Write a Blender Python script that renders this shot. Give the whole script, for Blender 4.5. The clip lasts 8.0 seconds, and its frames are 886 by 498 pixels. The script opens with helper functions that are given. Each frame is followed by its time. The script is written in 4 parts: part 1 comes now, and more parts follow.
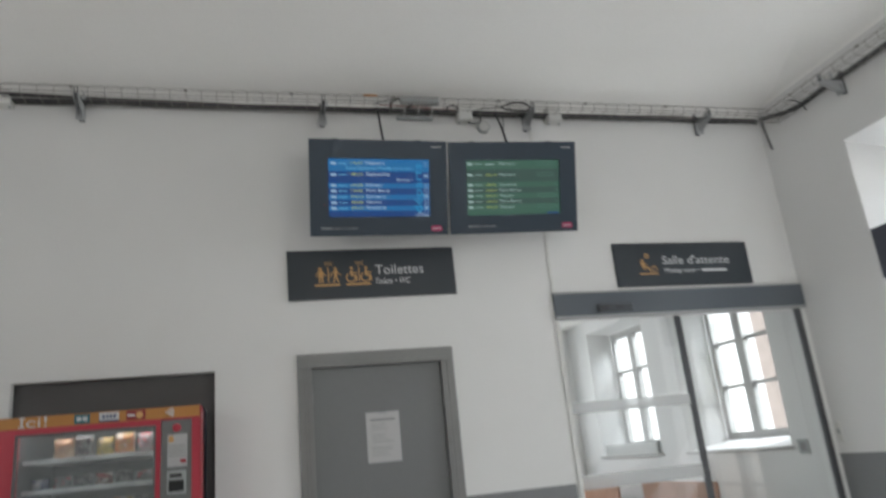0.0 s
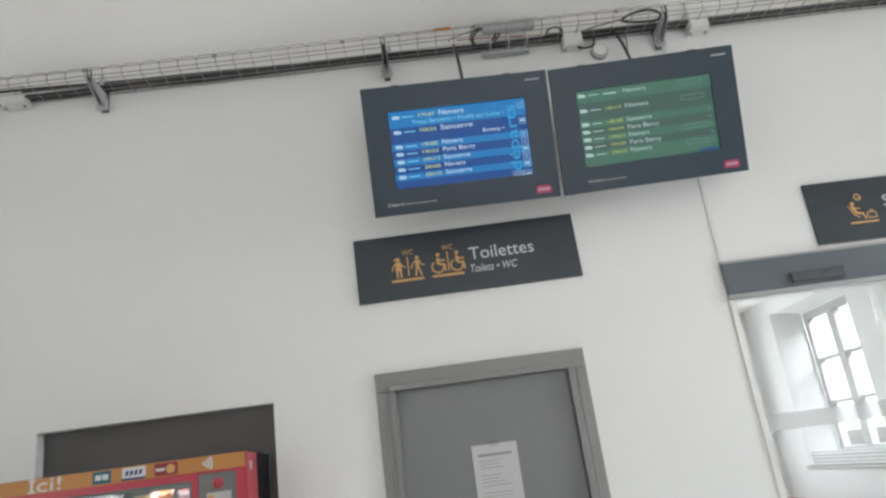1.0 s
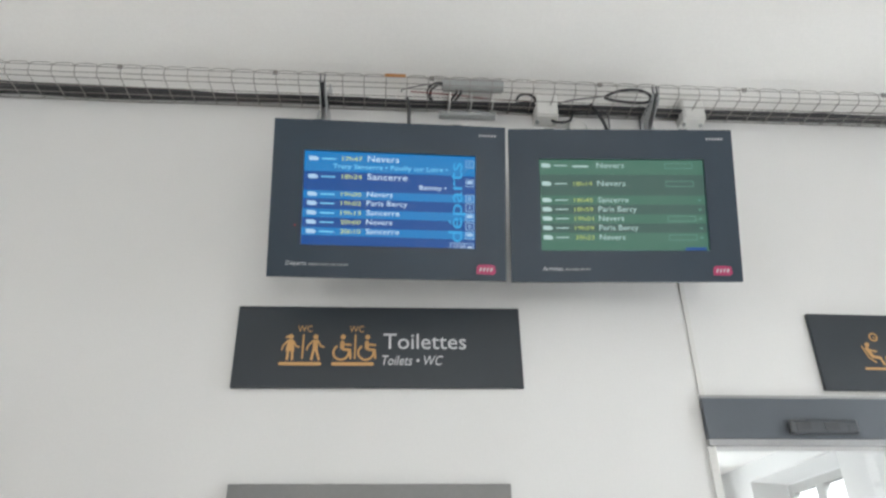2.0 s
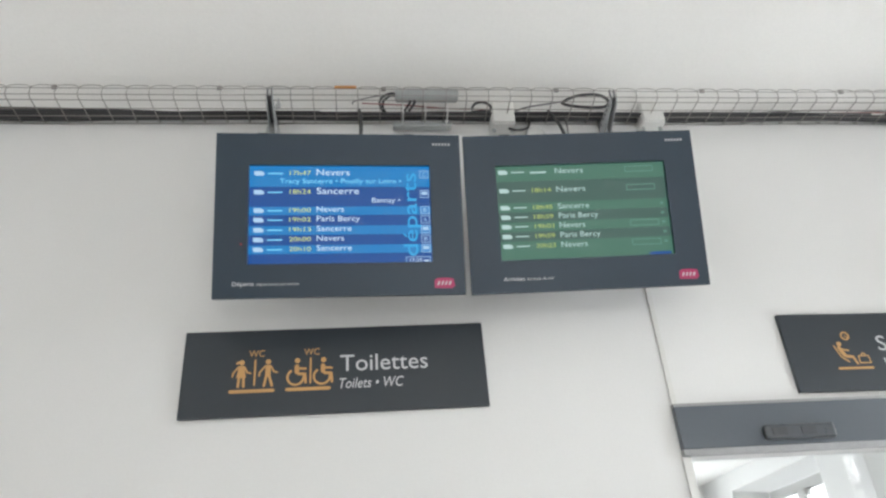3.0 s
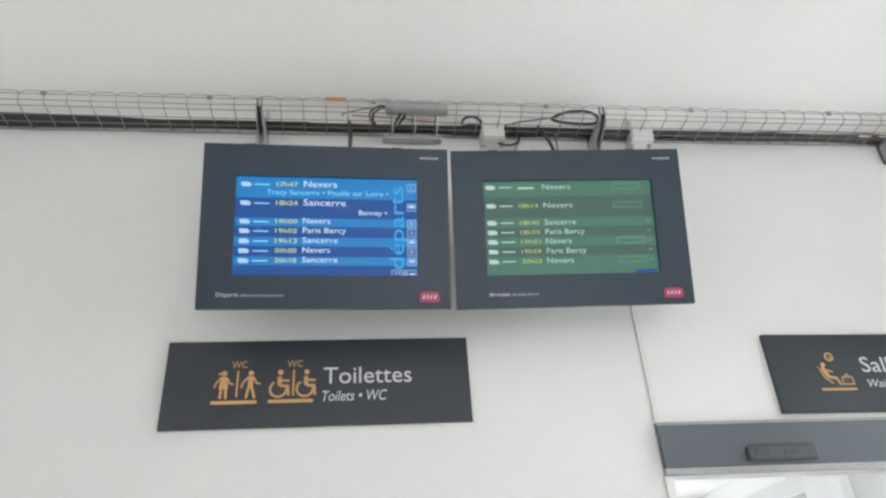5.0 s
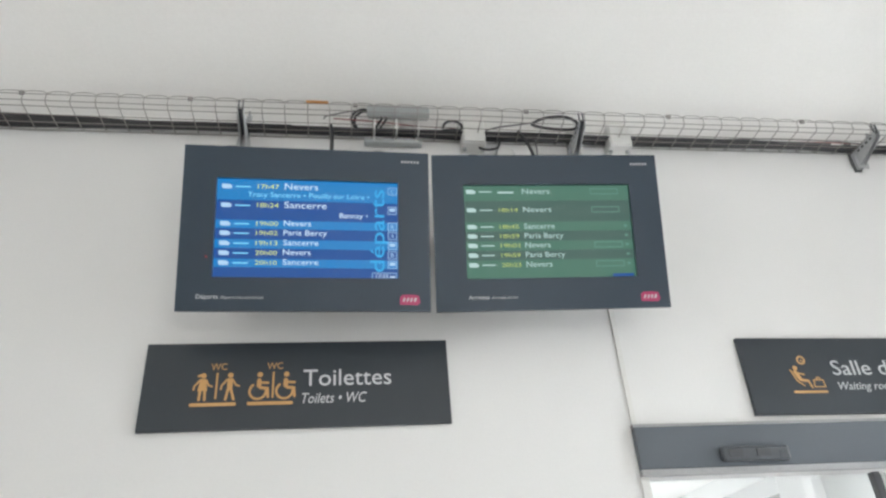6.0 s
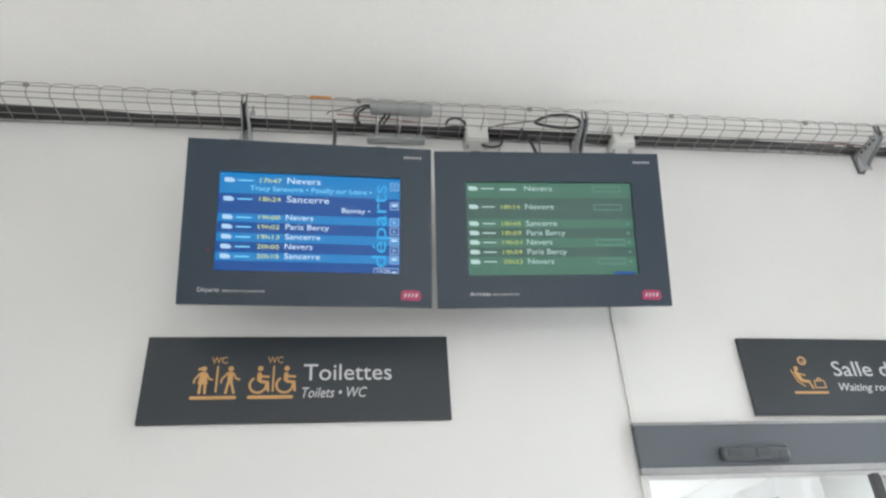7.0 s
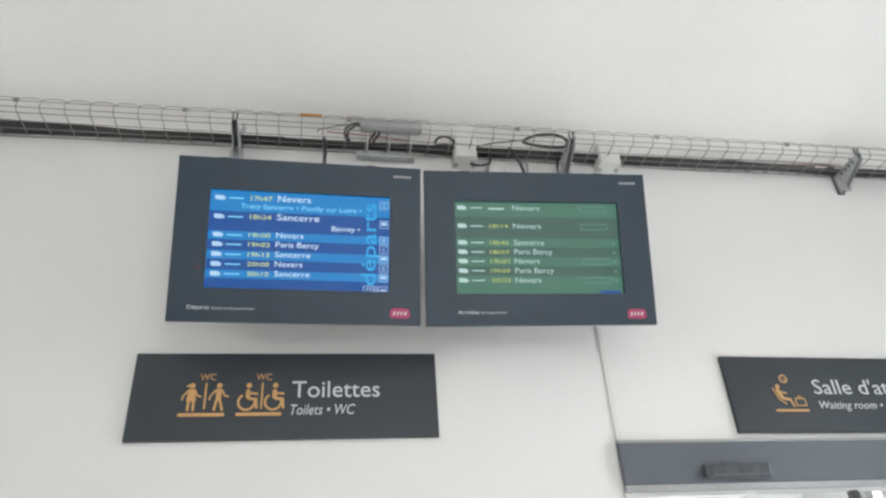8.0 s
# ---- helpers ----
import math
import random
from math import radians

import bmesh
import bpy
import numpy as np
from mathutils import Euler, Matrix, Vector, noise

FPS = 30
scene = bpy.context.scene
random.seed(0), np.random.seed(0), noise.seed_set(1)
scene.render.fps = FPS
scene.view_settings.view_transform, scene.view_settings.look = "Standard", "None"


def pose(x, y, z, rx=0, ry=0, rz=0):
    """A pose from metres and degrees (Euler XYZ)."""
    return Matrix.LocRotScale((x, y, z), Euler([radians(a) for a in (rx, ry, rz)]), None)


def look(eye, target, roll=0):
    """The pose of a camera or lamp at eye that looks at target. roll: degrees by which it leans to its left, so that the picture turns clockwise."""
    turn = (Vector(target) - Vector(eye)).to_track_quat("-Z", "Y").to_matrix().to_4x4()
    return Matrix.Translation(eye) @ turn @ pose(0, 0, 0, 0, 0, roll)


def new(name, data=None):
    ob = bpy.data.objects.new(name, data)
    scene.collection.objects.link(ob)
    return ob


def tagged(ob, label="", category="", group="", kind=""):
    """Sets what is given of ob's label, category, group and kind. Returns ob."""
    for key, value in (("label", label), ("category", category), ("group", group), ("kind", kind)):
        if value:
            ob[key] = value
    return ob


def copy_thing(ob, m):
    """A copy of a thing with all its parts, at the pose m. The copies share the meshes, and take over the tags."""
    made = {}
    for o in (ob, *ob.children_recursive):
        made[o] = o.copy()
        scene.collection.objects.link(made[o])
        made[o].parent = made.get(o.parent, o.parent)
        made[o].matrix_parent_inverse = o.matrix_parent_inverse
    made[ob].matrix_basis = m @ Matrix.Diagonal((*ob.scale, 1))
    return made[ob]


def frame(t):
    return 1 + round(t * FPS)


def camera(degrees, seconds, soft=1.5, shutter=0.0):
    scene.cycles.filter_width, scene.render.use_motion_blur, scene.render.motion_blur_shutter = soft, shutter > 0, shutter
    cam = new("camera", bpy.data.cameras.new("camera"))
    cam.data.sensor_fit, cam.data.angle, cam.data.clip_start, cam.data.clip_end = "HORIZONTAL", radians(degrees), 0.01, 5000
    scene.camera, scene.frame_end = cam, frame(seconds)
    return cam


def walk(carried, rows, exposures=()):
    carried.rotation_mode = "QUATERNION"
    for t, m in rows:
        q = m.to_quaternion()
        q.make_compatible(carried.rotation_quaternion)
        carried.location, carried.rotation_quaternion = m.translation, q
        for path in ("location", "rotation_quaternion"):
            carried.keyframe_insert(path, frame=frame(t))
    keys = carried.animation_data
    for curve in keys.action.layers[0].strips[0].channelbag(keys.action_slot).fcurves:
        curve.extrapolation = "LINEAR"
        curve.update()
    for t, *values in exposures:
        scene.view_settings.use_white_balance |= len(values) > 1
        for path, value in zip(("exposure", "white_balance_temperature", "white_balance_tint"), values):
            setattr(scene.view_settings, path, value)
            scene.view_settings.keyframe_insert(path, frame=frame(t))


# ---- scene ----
cam = camera(64.4, 8.0, soft=2.4, shutter=0.25)
PATH = [
    (0, (-0.187, -4.749, 1.379), (0.320, -2.899, 1.947), -5.7),
    (0.2, (-0.117, -4.490, 1.489), (0.301, -2.642, 2.130), -6.2),
    (0.5, (0.068, -4.158, 1.470), (0.406, -2.286, 2.090), -6.5),
    (0.8, (0.257, -3.798, 1.515), (0.423, -1.917, 2.171), -8.3),
    (1, (0.321, -3.581, 1.599), (0.400, -1.677, 2.206), -7.8),
    (1.2, (0.342, -3.351, 1.708), (0.516, -1.499, 2.439), -5.8),
    (1.5, (0.456, -3.078, 1.606), (0.731, -1.271, 2.419), -4.8),
    (1.7, (0.535, -2.933, 1.637), (0.768, -1.137, 2.489), -3.4),
    (2, (0.645, -2.793, 1.664), (0.779, -1.029, 2.596), -0.8),
    (2.2, (0.682, -2.730, 1.677), (0.878, -1.000, 2.662), -2.1),
    (3.3, (0.738, -2.666, 1.691), (0.935, -0.936, 2.676), -4.7),
    (3.5, (0.747, -2.659, 1.683), (0.944, -0.932, 2.672), -4.8),
    (4, (0.753, -2.660, 1.691), (0.955, -0.930, 2.673), -4.5),
    (4.5, (0.756, -2.665, 1.692), (0.978, -0.952, 2.700), -3.9),
    (4.7, (0.756, -2.671, 1.703), (0.976, -0.956, 2.708), -3.6),
    (5.8, (0.772, -2.708, 1.700), (1.014, -1.003, 2.717), -3.5),
    (6, (0.760, -2.703, 1.692), (1.035, -1.000, 2.704), -4.1),
    (6.5, (0.755, -2.696, 1.689), (1.021, -0.988, 2.695), -3.2),
    (7, (0.759, -2.693, 1.676), (1.030, -0.991, 2.690), -3.4),
    (7.5, (0.768, -2.710, 1.683), (1.042, -1.005, 2.692), -4.1),
    (8, (0.742, -2.736, 1.690), (1.052, -1.054, 2.726), -3.7),
]
walk(cam, [(t, look(eye, target, roll)) for t, eye, target, roll in PATH],
     exposures=[(0, 1.33), (0.2, 1.68), (0.5, 1.66), (0.8, 1.78), (1.0, 1.89), (1.5, 1.95), (2.2, 2.08), (3.5, 2.12), (8, 2.18)])


# ---- world, sun, large lights ----
world = bpy.data.worlds.new("overcast_sky")
scene.world = world
world.use_nodes = True
wn = world.node_tree
sky = wn.nodes.new("ShaderNodeTexSky")
sky.sky_type = "NISHITA"
sky.sun_disc = False
sky.sun_elevation, sky.sun_rotation = radians(46), radians(211)
sky.air_density, sky.dust_density = 1.2, 3.0
wn.links.new(sky.outputs["Color"], wn.nodes["Background"].inputs["Color"])
wn.nodes["Background"].inputs["Strength"].default_value = 0.09

sun = new("sun", bpy.data.lights.new("sun", "SUN"))
sun.data.energy, sun.data.angle, sun.data.color = 4.5, radians(12), (1.0, 0.96, 0.9)
sun.matrix_basis = look((-30, -50, 60), (0, 0, 0))


def daylight_lamp(place, target, wide, high, watts, color=(1.0, 0.985, 0.96)):
    """An added area lamp that stands in for daylight at an opening."""
    lamp = new("added_daylight", bpy.data.lights.new("added_daylight", "AREA"))
    lamp.data.shape, lamp.data.size, lamp.data.size_y = "RECTANGLE", wide, high
    lamp.data.energy, lamp.data.color = watts, color
    lamp.matrix_basis = look(place, target)


BACK, LEFT, RIGHT, TOP = -9.0, -5.0, 4.1, 4.17
DAY = (0.925, 0.965, 1.0)
# added lamp at an unseen west opening, to brighten the east wall
daylight_lamp((LEFT + 0.02, -6.8, 2.2), (4.1, -3.2, 2.4), 2.6, 2.4, 10, DAY)
for wx, glow in ((0.8, 1.2), (2.7, 4.2)):
    # added lamps: upward fill as if off the paving, and the sky's own light
    daylight_lamp((wx, BACK + 0.02, 2.2), (wx, -6.0, 7.2), 1.5, 2.4, glow * 3.2, DAY)
    daylight_lamp((wx, BACK - 1.3, 4.5), (wx, -5.0, 0.0), 1.8, 1.6, glow * 0.5, DAY)
# lamps at the tall glazed doors; the second tilts up to fill the ceiling
daylight_lamp((RIGHT + 1.3, -1.05, 3.2), (-0.4, -2.3, 0.0), 1.3, 1.6, 165, DAY)
daylight_lamp((RIGHT + 0.40, -1.47, 1.75), (1.2, -2.2, 5.0), 1.05, 3.0, 7, DAY)
for wy in (1.26, 3.34):
    daylight_lamp((RIGHT + 1.5, wy, 4.0), (RIGHT - 1.4, wy, 0.6), 1.3, 1.2, 80, DAY)
# added lamp at an unseen end-wall opening, to brighten the waiting room
daylight_lamp((2.6, 4.60, 1.9), (2.4, 0.6, 1.5), 1.6, 1.7, 14, DAY)


# ---- materials ----
def material(name, color, rough=0.5, metal=0.0, vary=0.06, scale=6.0, fine=60.0, bump=0.1, spec=0.5, dirt=0.0):
    """Paint or metal with cloudy variation, grain, relief and a little dirt."""
    m = bpy.data.materials.new(name)
    m.use_nodes = True
    t, n = m.node_tree, m.node_tree.nodes
    b = n["Principled BSDF"]
    b.inputs["Roughness"].default_value, b.inputs["Metallic"].default_value = rough, metal
    b.inputs["Specular IOR Level"].default_value = spec
    co = n.new("ShaderNodeTexCoord")
    big, small = n.new("ShaderNodeTexNoise"), n.new("ShaderNodeTexNoise")
    big.inputs["Scale"].default_value, small.inputs["Scale"].default_value = scale * 0.25, fine
    big.inputs["Detail"].default_value, small.inputs["Detail"].default_value = 5, 3
    geo = n.new("ShaderNodeNewGeometry")
    t.links.new(geo.outputs["Position"], big.inputs["Vector"])
    t.links.new(geo.outputs["Position"], small.inputs["Vector"])
    ramp = n.new("ShaderNodeMapRange")
    ramp.inputs["From Min"].default_value, ramp.inputs["From Max"].default_value = 0.3, 0.7
    ramp.inputs["To Min"].default_value, ramp.inputs["To Max"].default_value = 1 - vary, 1 + vary
    t.links.new(big.outputs["Fac"], ramp.inputs["Value"])
    grain = n.new("ShaderNodeMapRange")
    grain.inputs["From Min"].default_value, grain.inputs["From Max"].default_value = 0.3, 0.7
    grain.inputs["To Min"].default_value, grain.inputs["To Max"].default_value = 1 - vary * 0.6, 1 + vary * 0.6
    t.links.new(small.outputs["Fac"], grain.inputs["Value"])
    mul = n.new("ShaderNodeMath")
    mul.operation = "MULTIPLY"
    t.links.new(ramp.outputs[0], mul.inputs[0])
    t.links.new(grain.outputs[0], mul.inputs[1])
    mix = n.new("ShaderNodeVectorMath")
    mix.operation = "SCALE"
    mix.inputs[0].default_value = color
    t.links.new(mul.outputs[0], mix.inputs["Scale"])
    out = mix.outputs["Vector"]
    if dirt:
        spots = n.new("ShaderNodeTexNoise")
        spots.inputs["Scale"].default_value, spots.inputs["Detail"].default_value = scale * 0.9, 8
        t.links.new(geo.outputs["Position"], spots.inputs["Vector"])
        lim = n.new("ShaderNodeMapRange")
        lim.inputs["From Min"].default_value, lim.inputs["From Max"].default_value = 0.56, 0.78
        lim.inputs["To Max"].default_value = dirt
        t.links.new(spots.outputs["Fac"], lim.inputs["Value"])
        stain = n.new("ShaderNodeMix")
        stain.data_type = "RGBA"
        stain.inputs["B"].default_value = (color[0] * 0.62, color[1] * 0.57, color[2] * 0.5, 1)
        t.links.new(lim.outputs[0], stain.inputs["Factor"])
        t.links.new(out, stain.inputs["A"])
        out = stain.outputs["Result"]
    t.links.new(out, b.inputs["Base Color"])
    r = n.new("ShaderNodeMapRange")
    r.inputs["To Min"].default_value, r.inputs["To Max"].default_value = max(0, rough - 0.08), min(1, rough + 0.08)
    t.links.new(small.outputs["Fac"], r.inputs["Value"])
    t.links.new(r.outputs[0], b.inputs["Roughness"])
    if bump:
        bp = n.new("ShaderNodeBump")
        bp.inputs["Strength"].default_value, bp.inputs["Distance"].default_value = bump, 0.002
        t.links.new(small.outputs["Fac"], bp.inputs["Height"])
        t.links.new(bp.outputs["Normal"], b.inputs["Normal"])
    return m


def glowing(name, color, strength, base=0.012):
    """A smooth glowing surface: a display's lit picture behind glass, or an added glow."""
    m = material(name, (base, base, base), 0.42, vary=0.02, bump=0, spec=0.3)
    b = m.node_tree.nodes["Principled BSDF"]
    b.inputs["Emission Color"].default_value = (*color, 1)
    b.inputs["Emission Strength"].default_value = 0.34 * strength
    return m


def clear_glass(name, tint=(0.97, 0.99, 0.98), gloss=0.06):
    """A thin pane: mostly clear, with a reflection that grows at the grazing angle."""
    m = bpy.data.materials.new(name)
    m.use_nodes = True
    t, n = m.node_tree, m.node_tree.nodes
    n.clear()
    o = n.new("ShaderNodeOutputMaterial")
    mix, tr, gl = n.new("ShaderNodeMixShader"), n.new("ShaderNodeBsdfTransparent"), n.new("ShaderNodeBsdfGlossy")
    face = n.new("ShaderNodeLayerWeight")
    face.inputs["Blend"].default_value = 0.5
    power = n.new("ShaderNodeMath")
    power.operation = "POWER"
    power.inputs[1].default_value = 5.0
    t.links.new(face.outputs["Facing"], power.inputs[0])
    tr.inputs["Color"].default_value = (*tint, 1)
    gl.inputs["Roughness"].default_value = 0.02
    add = n.new("ShaderNodeMath")
    add.operation = "MULTIPLY_ADD"
    add.inputs[1].default_value, add.inputs[2].default_value = 0.9, gloss
    t.links.new(power.outputs[0], add.inputs[0])
    t.links.new(add.outputs[0], mix.inputs[0])
    t.links.new(tr.outputs[0], mix.inputs[1])
    t.links.new(gl.outputs[0], mix.inputs[2])
    t.links.new(mix.outputs[0], o.inputs["Surface"])
    return m


WALL = material("white_wall_paint", (0.71, 0.71, 0.705), 0.75, vary=0.02, scale=2.0, fine=90, bump=0.15, dirt=0.06)
CEIL = material("white_ceiling_paint", (0.92, 0.913, 0.89), 0.8, vary=0.025, scale=1.5, fine=70, bump=0.15, dirt=0.05)
DADO = material("grey_dado_paint", (0.20, 0.205, 0.215), 0.5, vary=0.05, bump=0.1)
FLOOR = material("grey_floor_tile", (0.68, 0.67, 0.655), 0.4, vary=0.08, dirt=0.15)
GREYDOOR = material("grey_door_paint", (0.165, 0.17, 0.175), 0.45, vary=0.04, bump=0.08, dirt=0.08)
GREYFRAME = material("grey_frame_paint", (0.205, 0.205, 0.205), 0.42, vary=0.05, bump=0.1, dirt=0.08)
PAPER = material("paper_sheet", (0.46, 0.46, 0.465), 0.6, vary=0.03, bump=0.02)
MACHGLASS = clear_glass("machine_front_glass", (0.9, 0.93, 0.93), 0.17)
SLEEVE = clear_glass("plastic_sleeve", (0.93, 0.94, 0.95), 0.008)
PRINT = material("grey_print", (0.22, 0.22, 0.23), 0.7)
SIGN = material("anthracite_sign_panel", (0.026, 0.034, 0.043), 0.42, vary=0.05, bump=0.04)
WHITEINK = material("white_sign_ink", (0.58, 0.59, 0.61), 0.5, vary=0.02)
ORANGEINK = material("amber_sign_ink", (0.57, 0.325, 0.125), 0.5, vary=0.03)
HOUSING = material("dark_display_housing", (0.020, 0.036, 0.055), 0.4, vary=0.05, bump=0.02, spec=0.4)
HOUSESIDE = material("display_side_metal", (0.05, 0.053, 0.058), 0.5, vary=0.05)
LOGORED = material("logo_magenta", (0.36, 0.022, 0.10), 0.4)
# darker than the galvanised steel: the channel's shade is in its colour
STRUT = material("shaded_steel", (0.13, 0.135, 0.14), 0.55, metal=0.3, vary=0.12, scale=30, bump=0.1)
GALV = material("galvanised_steel", (0.42, 0.43, 0.44), 0.55, metal=0.15, vary=0.10, scale=30, bump=0.1)
WIRE = material("zinc_wire", (0.30, 0.285, 0.27), 0.5, metal=0.4, vary=0.12, scale=20, bump=0)
CABLE = material("black_cable", (0.035, 0.036, 0.038), 0.5, vary=0.2, bump=0)
CABLEGREY = material("grey_cable", (0.16, 0.16, 0.165), 0.5, vary=0.1, bump=0)
CABLERED = material("red_wire", (0.28, 0.06, 0.05), 0.5, bump=0)
PLASTIC = material("white_plastic", (0.66, 0.66, 0.64), 0.45, vary=0.04, bump=0.03, dirt=0.08)
GREYPLASTIC = material("grey_plastic", (0.36, 0.38, 0.38), 0.4, vary=0.05, bump=0.03, dirt=0.1)
ALU = material("brushed_aluminium", (0.62, 0.63, 0.64), 0.35, metal=0.7, vary=0.05)
TRIM = material("satin_trim", (0.34, 0.345, 0.35), 0.4, metal=0.3, vary=0.08)
HEADER = material("dark_door_header", (0.095, 0.110, 0.128), 0.36, vary=0.03, bump=0)
POST = material("dark_door_profile", (0.06, 0.063, 0.07), 0.4, vary=0.06)
BLACK = material("black_plastic", (0.012, 0.012, 0.013), 0.35)
SENSOR = material("smoked_sensor_plastic", (0.072, 0.080, 0.090), 0.3)
GLASS = clear_glass("door_glass", gloss=0.08)
PANE = clear_glass("window_glass")
FROST = material("frosted_band", (0.60, 0.61, 0.61), 0.7, vary=0.02, bump=0)
FROST.node_tree.nodes["Principled BSDF"].inputs["Alpha"].default_value = 0.5
WINFRAME = material("grey_window_paint", (0.42, 0.42, 0.41), 0.5, vary=0.05, dirt=0.1)
RED = material("vending_red", (0.42, 0.036, 0.060), 0.32, vary=0.04, bump=0.02)
ORANGE = material("vending_orange", (0.42, 0.185, 0.045), 0.4, vary=0.06, bump=0.02)
MACHDARK = material("vending_interior", (0.13, 0.155, 0.16), 0.5, vary=0.05)
MACHGREY = material("vending_control_grey", (0.16, 0.17, 0.17), 0.4, vary=0.05)
TEAL = material("teal_plate", (0.02, 0.12, 0.15), 0.4)
NAVY = material("navy_print", (0.015, 0.025, 0.13), 0.4)
CRIMSON = material("crimson_plate", (0.22, 0.015, 0.025), 0.4)
RAIL = material("polished_rail", (0.90, 0.91, 0.92), 0.14, metal=0.5, vary=0.15, scale=40)
SHELF = material("white_shelf", (0.75, 0.75, 0.75), 0.3, vary=0.05)
NICHE = material("charcoal_niche_paint", (0.094, 0.089, 0.090), 0.6, vary=0.08, bump=0.15, dirt=0.1)
WOOD = material("orange_varnished_wood", (0.36, 0.19, 0.12), 0.4, vary=0.14, scale=14, bump=0.1)
STREET = material("asphalt", (0.06, 0.06, 0.06), 0.9, vary=0.2)
FACADE = material("pale_render", (0.42, 0.365, 0.35), 0.8, vary=0.08)
ROOFTILE = material("brown_roof_tiles", (0.20, 0.11, 0.08), 0.8, vary=0.2)
DARKPANE = material("dark_far_pane", (0.16, 0.18, 0.21), 0.3)
SIGNBACK = material("hanging_sign_grey", (0.07, 0.075, 0.10), 0.4, vary=0.05)
BLUE1 = glowing("display_bright_blue", (0.001, 0.180, 0.48), 0.74)
BLUE2 = glowing("display_deep_blue", (0.001, 0.060, 0.26), 0.76)
CYAN = glowing("display_cyan", (0.02, 0.36, 0.70), 0.75)
PALECYAN = glowing("display_pale_cyan", (0.20, 0.60, 0.85), 0.8)
GREEN1 = glowing("display_green", (0.066, 0.190, 0.135), 0.58)
GREEN2 = glowing("display_dark_green", (0.056, 0.128, 0.106), 0.58)
PALEGREEN = glowing("display_pale_green", (0.15, 0.33, 0.27), 0.62)
YELLOW = glowing("display_yellow", (0.54, 0.61, 0.19), 0.80)
YELLOWDIM = glowing("display_dim_yellow", (0.42, 0.50, 0.13), 0.75)
LIT = glowing("display_white", (0.66, 0.82, 0.98), 0.68)
SOFTLIT = glowing("display_soft_white", (0.40, 0.60, 0.82), 0.7)
LITDIM = glowing("display_dim_white", (0.45, 0.62, 0.60), 0.68)
TUBE = glowing("fill_tube_glow", (1.0, 0.98, 0.94), 22.0)
LED = glowing("red_standby_light", (0.9, 0.05, 0.03), 0.8)


# ---- building helpers ----
def world_of(ob):
    m = ob.matrix_basis.copy()
    while ob.parent:
        ob = ob.parent
        m = ob.matrix_basis @ m
    return m


def thing(name, m=None, label="", category="", group="", kind=""):
    ob = new(name)
    ob.empty_display_size = 0.05
    ob.matrix_basis = m if m is not None else Matrix()
    return tagged(ob, label, category, group, kind)


def mesh_of(bm, name, mat, smooth=False):
    me = bpy.data.meshes.new(name)
    bmesh.ops.recalc_face_normals(bm, faces=bm.faces)
    bm.to_mesh(me)
    bm.free()
    me.materials.append(mat)
    if smooth:
        me.polygons.foreach_set("use_smooth", [True] * len(me.polygons))
    return me


def part(name, bm, mat, parent, label="", local=False, smooth=False):
    """One mesh under a thing or part. The bmesh is in the world's metres, or in the thing's own where local."""
    if not local:
        bm.transform(world_of(parent).inverted())
    ob = new(name, mesh_of(bm, name, mat, smooth))
    ob.parent = parent
    return tagged(ob, label)


def solid(name, bm, mat, label="", category="", group="", kind="", smooth=False):
    """A thing or a piece of the setting that is one mesh, in the world's metres."""
    return tagged(new(name, mesh_of(bm, name, mat, smooth)), label, category, group, kind)


def box(bm, x0, x1, y0, y1, z0, z1, bevel=0.0, seg=2):
    got = bmesh.ops.create_cube(bm, size=1.0)
    vs = got["verts"]
    for v in vs:
        v.co = ((x0 + x1) / 2 + v.co.x * (x1 - x0), (y0 + y1) / 2 + v.co.y * (y1 - y0), (z0 + z1) / 2 + v.co.z * (z1 - z0))
    if bevel:
        edges = list({e for v in vs for e in v.link_edges})
        bmesh.ops.bevel(bm, geom=edges, offset=bevel, segments=seg, affect="EDGES", profile=0.5)
    return bm


def boxm(*args, **kw):
    return box(bmesh.new(), *args, **kw)


def prism(bm, poly, axis, a, b):
    """A polygon in the plane across an axis, drawn out from a to b along it."""
    def at(p, s):
        return {"x": (s, p[0], p[1]), "y": (p[0], s, p[1]), "z": (p[0], p[1], s)}[axis]
    lo = [bm.verts.new(at(p, a)) for p in poly]
    hi = [bm.verts.new(at(p, b)) for p in poly]
    bm.faces.new(lo)
    bm.faces.new(hi[::-1])
    for i in range(len(poly)):
        j = (i + 1) % len(poly)
        bm.faces.new((lo[i], hi[i], hi[j], lo[j]))
    return bm


def disc_poly(cx, cy, r, n=28, ry=None):
    return [(cx + r * math.cos(2 * math.pi * i / n), cy + (ry or r) * math.sin(2 * math.pi * i / n)) for i in range(n)]


def bar_poly(x0, y0, x1, y1, w, n=5):
    """A bar with round ends from one point to another."""
    a, out = math.atan2(y1 - y0, x1 - x0), []
    for i in range(n + 1):
        b = a - math.pi / 2 + math.pi * i / n
        out.append((x1 + w / 2 * math.cos(b), y1 + w / 2 * math.sin(b)))
    for i in range(n + 1):
        b = a + math.pi / 2 + math.pi * i / n
        out.append((x0 + w / 2 * math.cos(b), y0 + w / 2 * math.sin(b)))
    return out


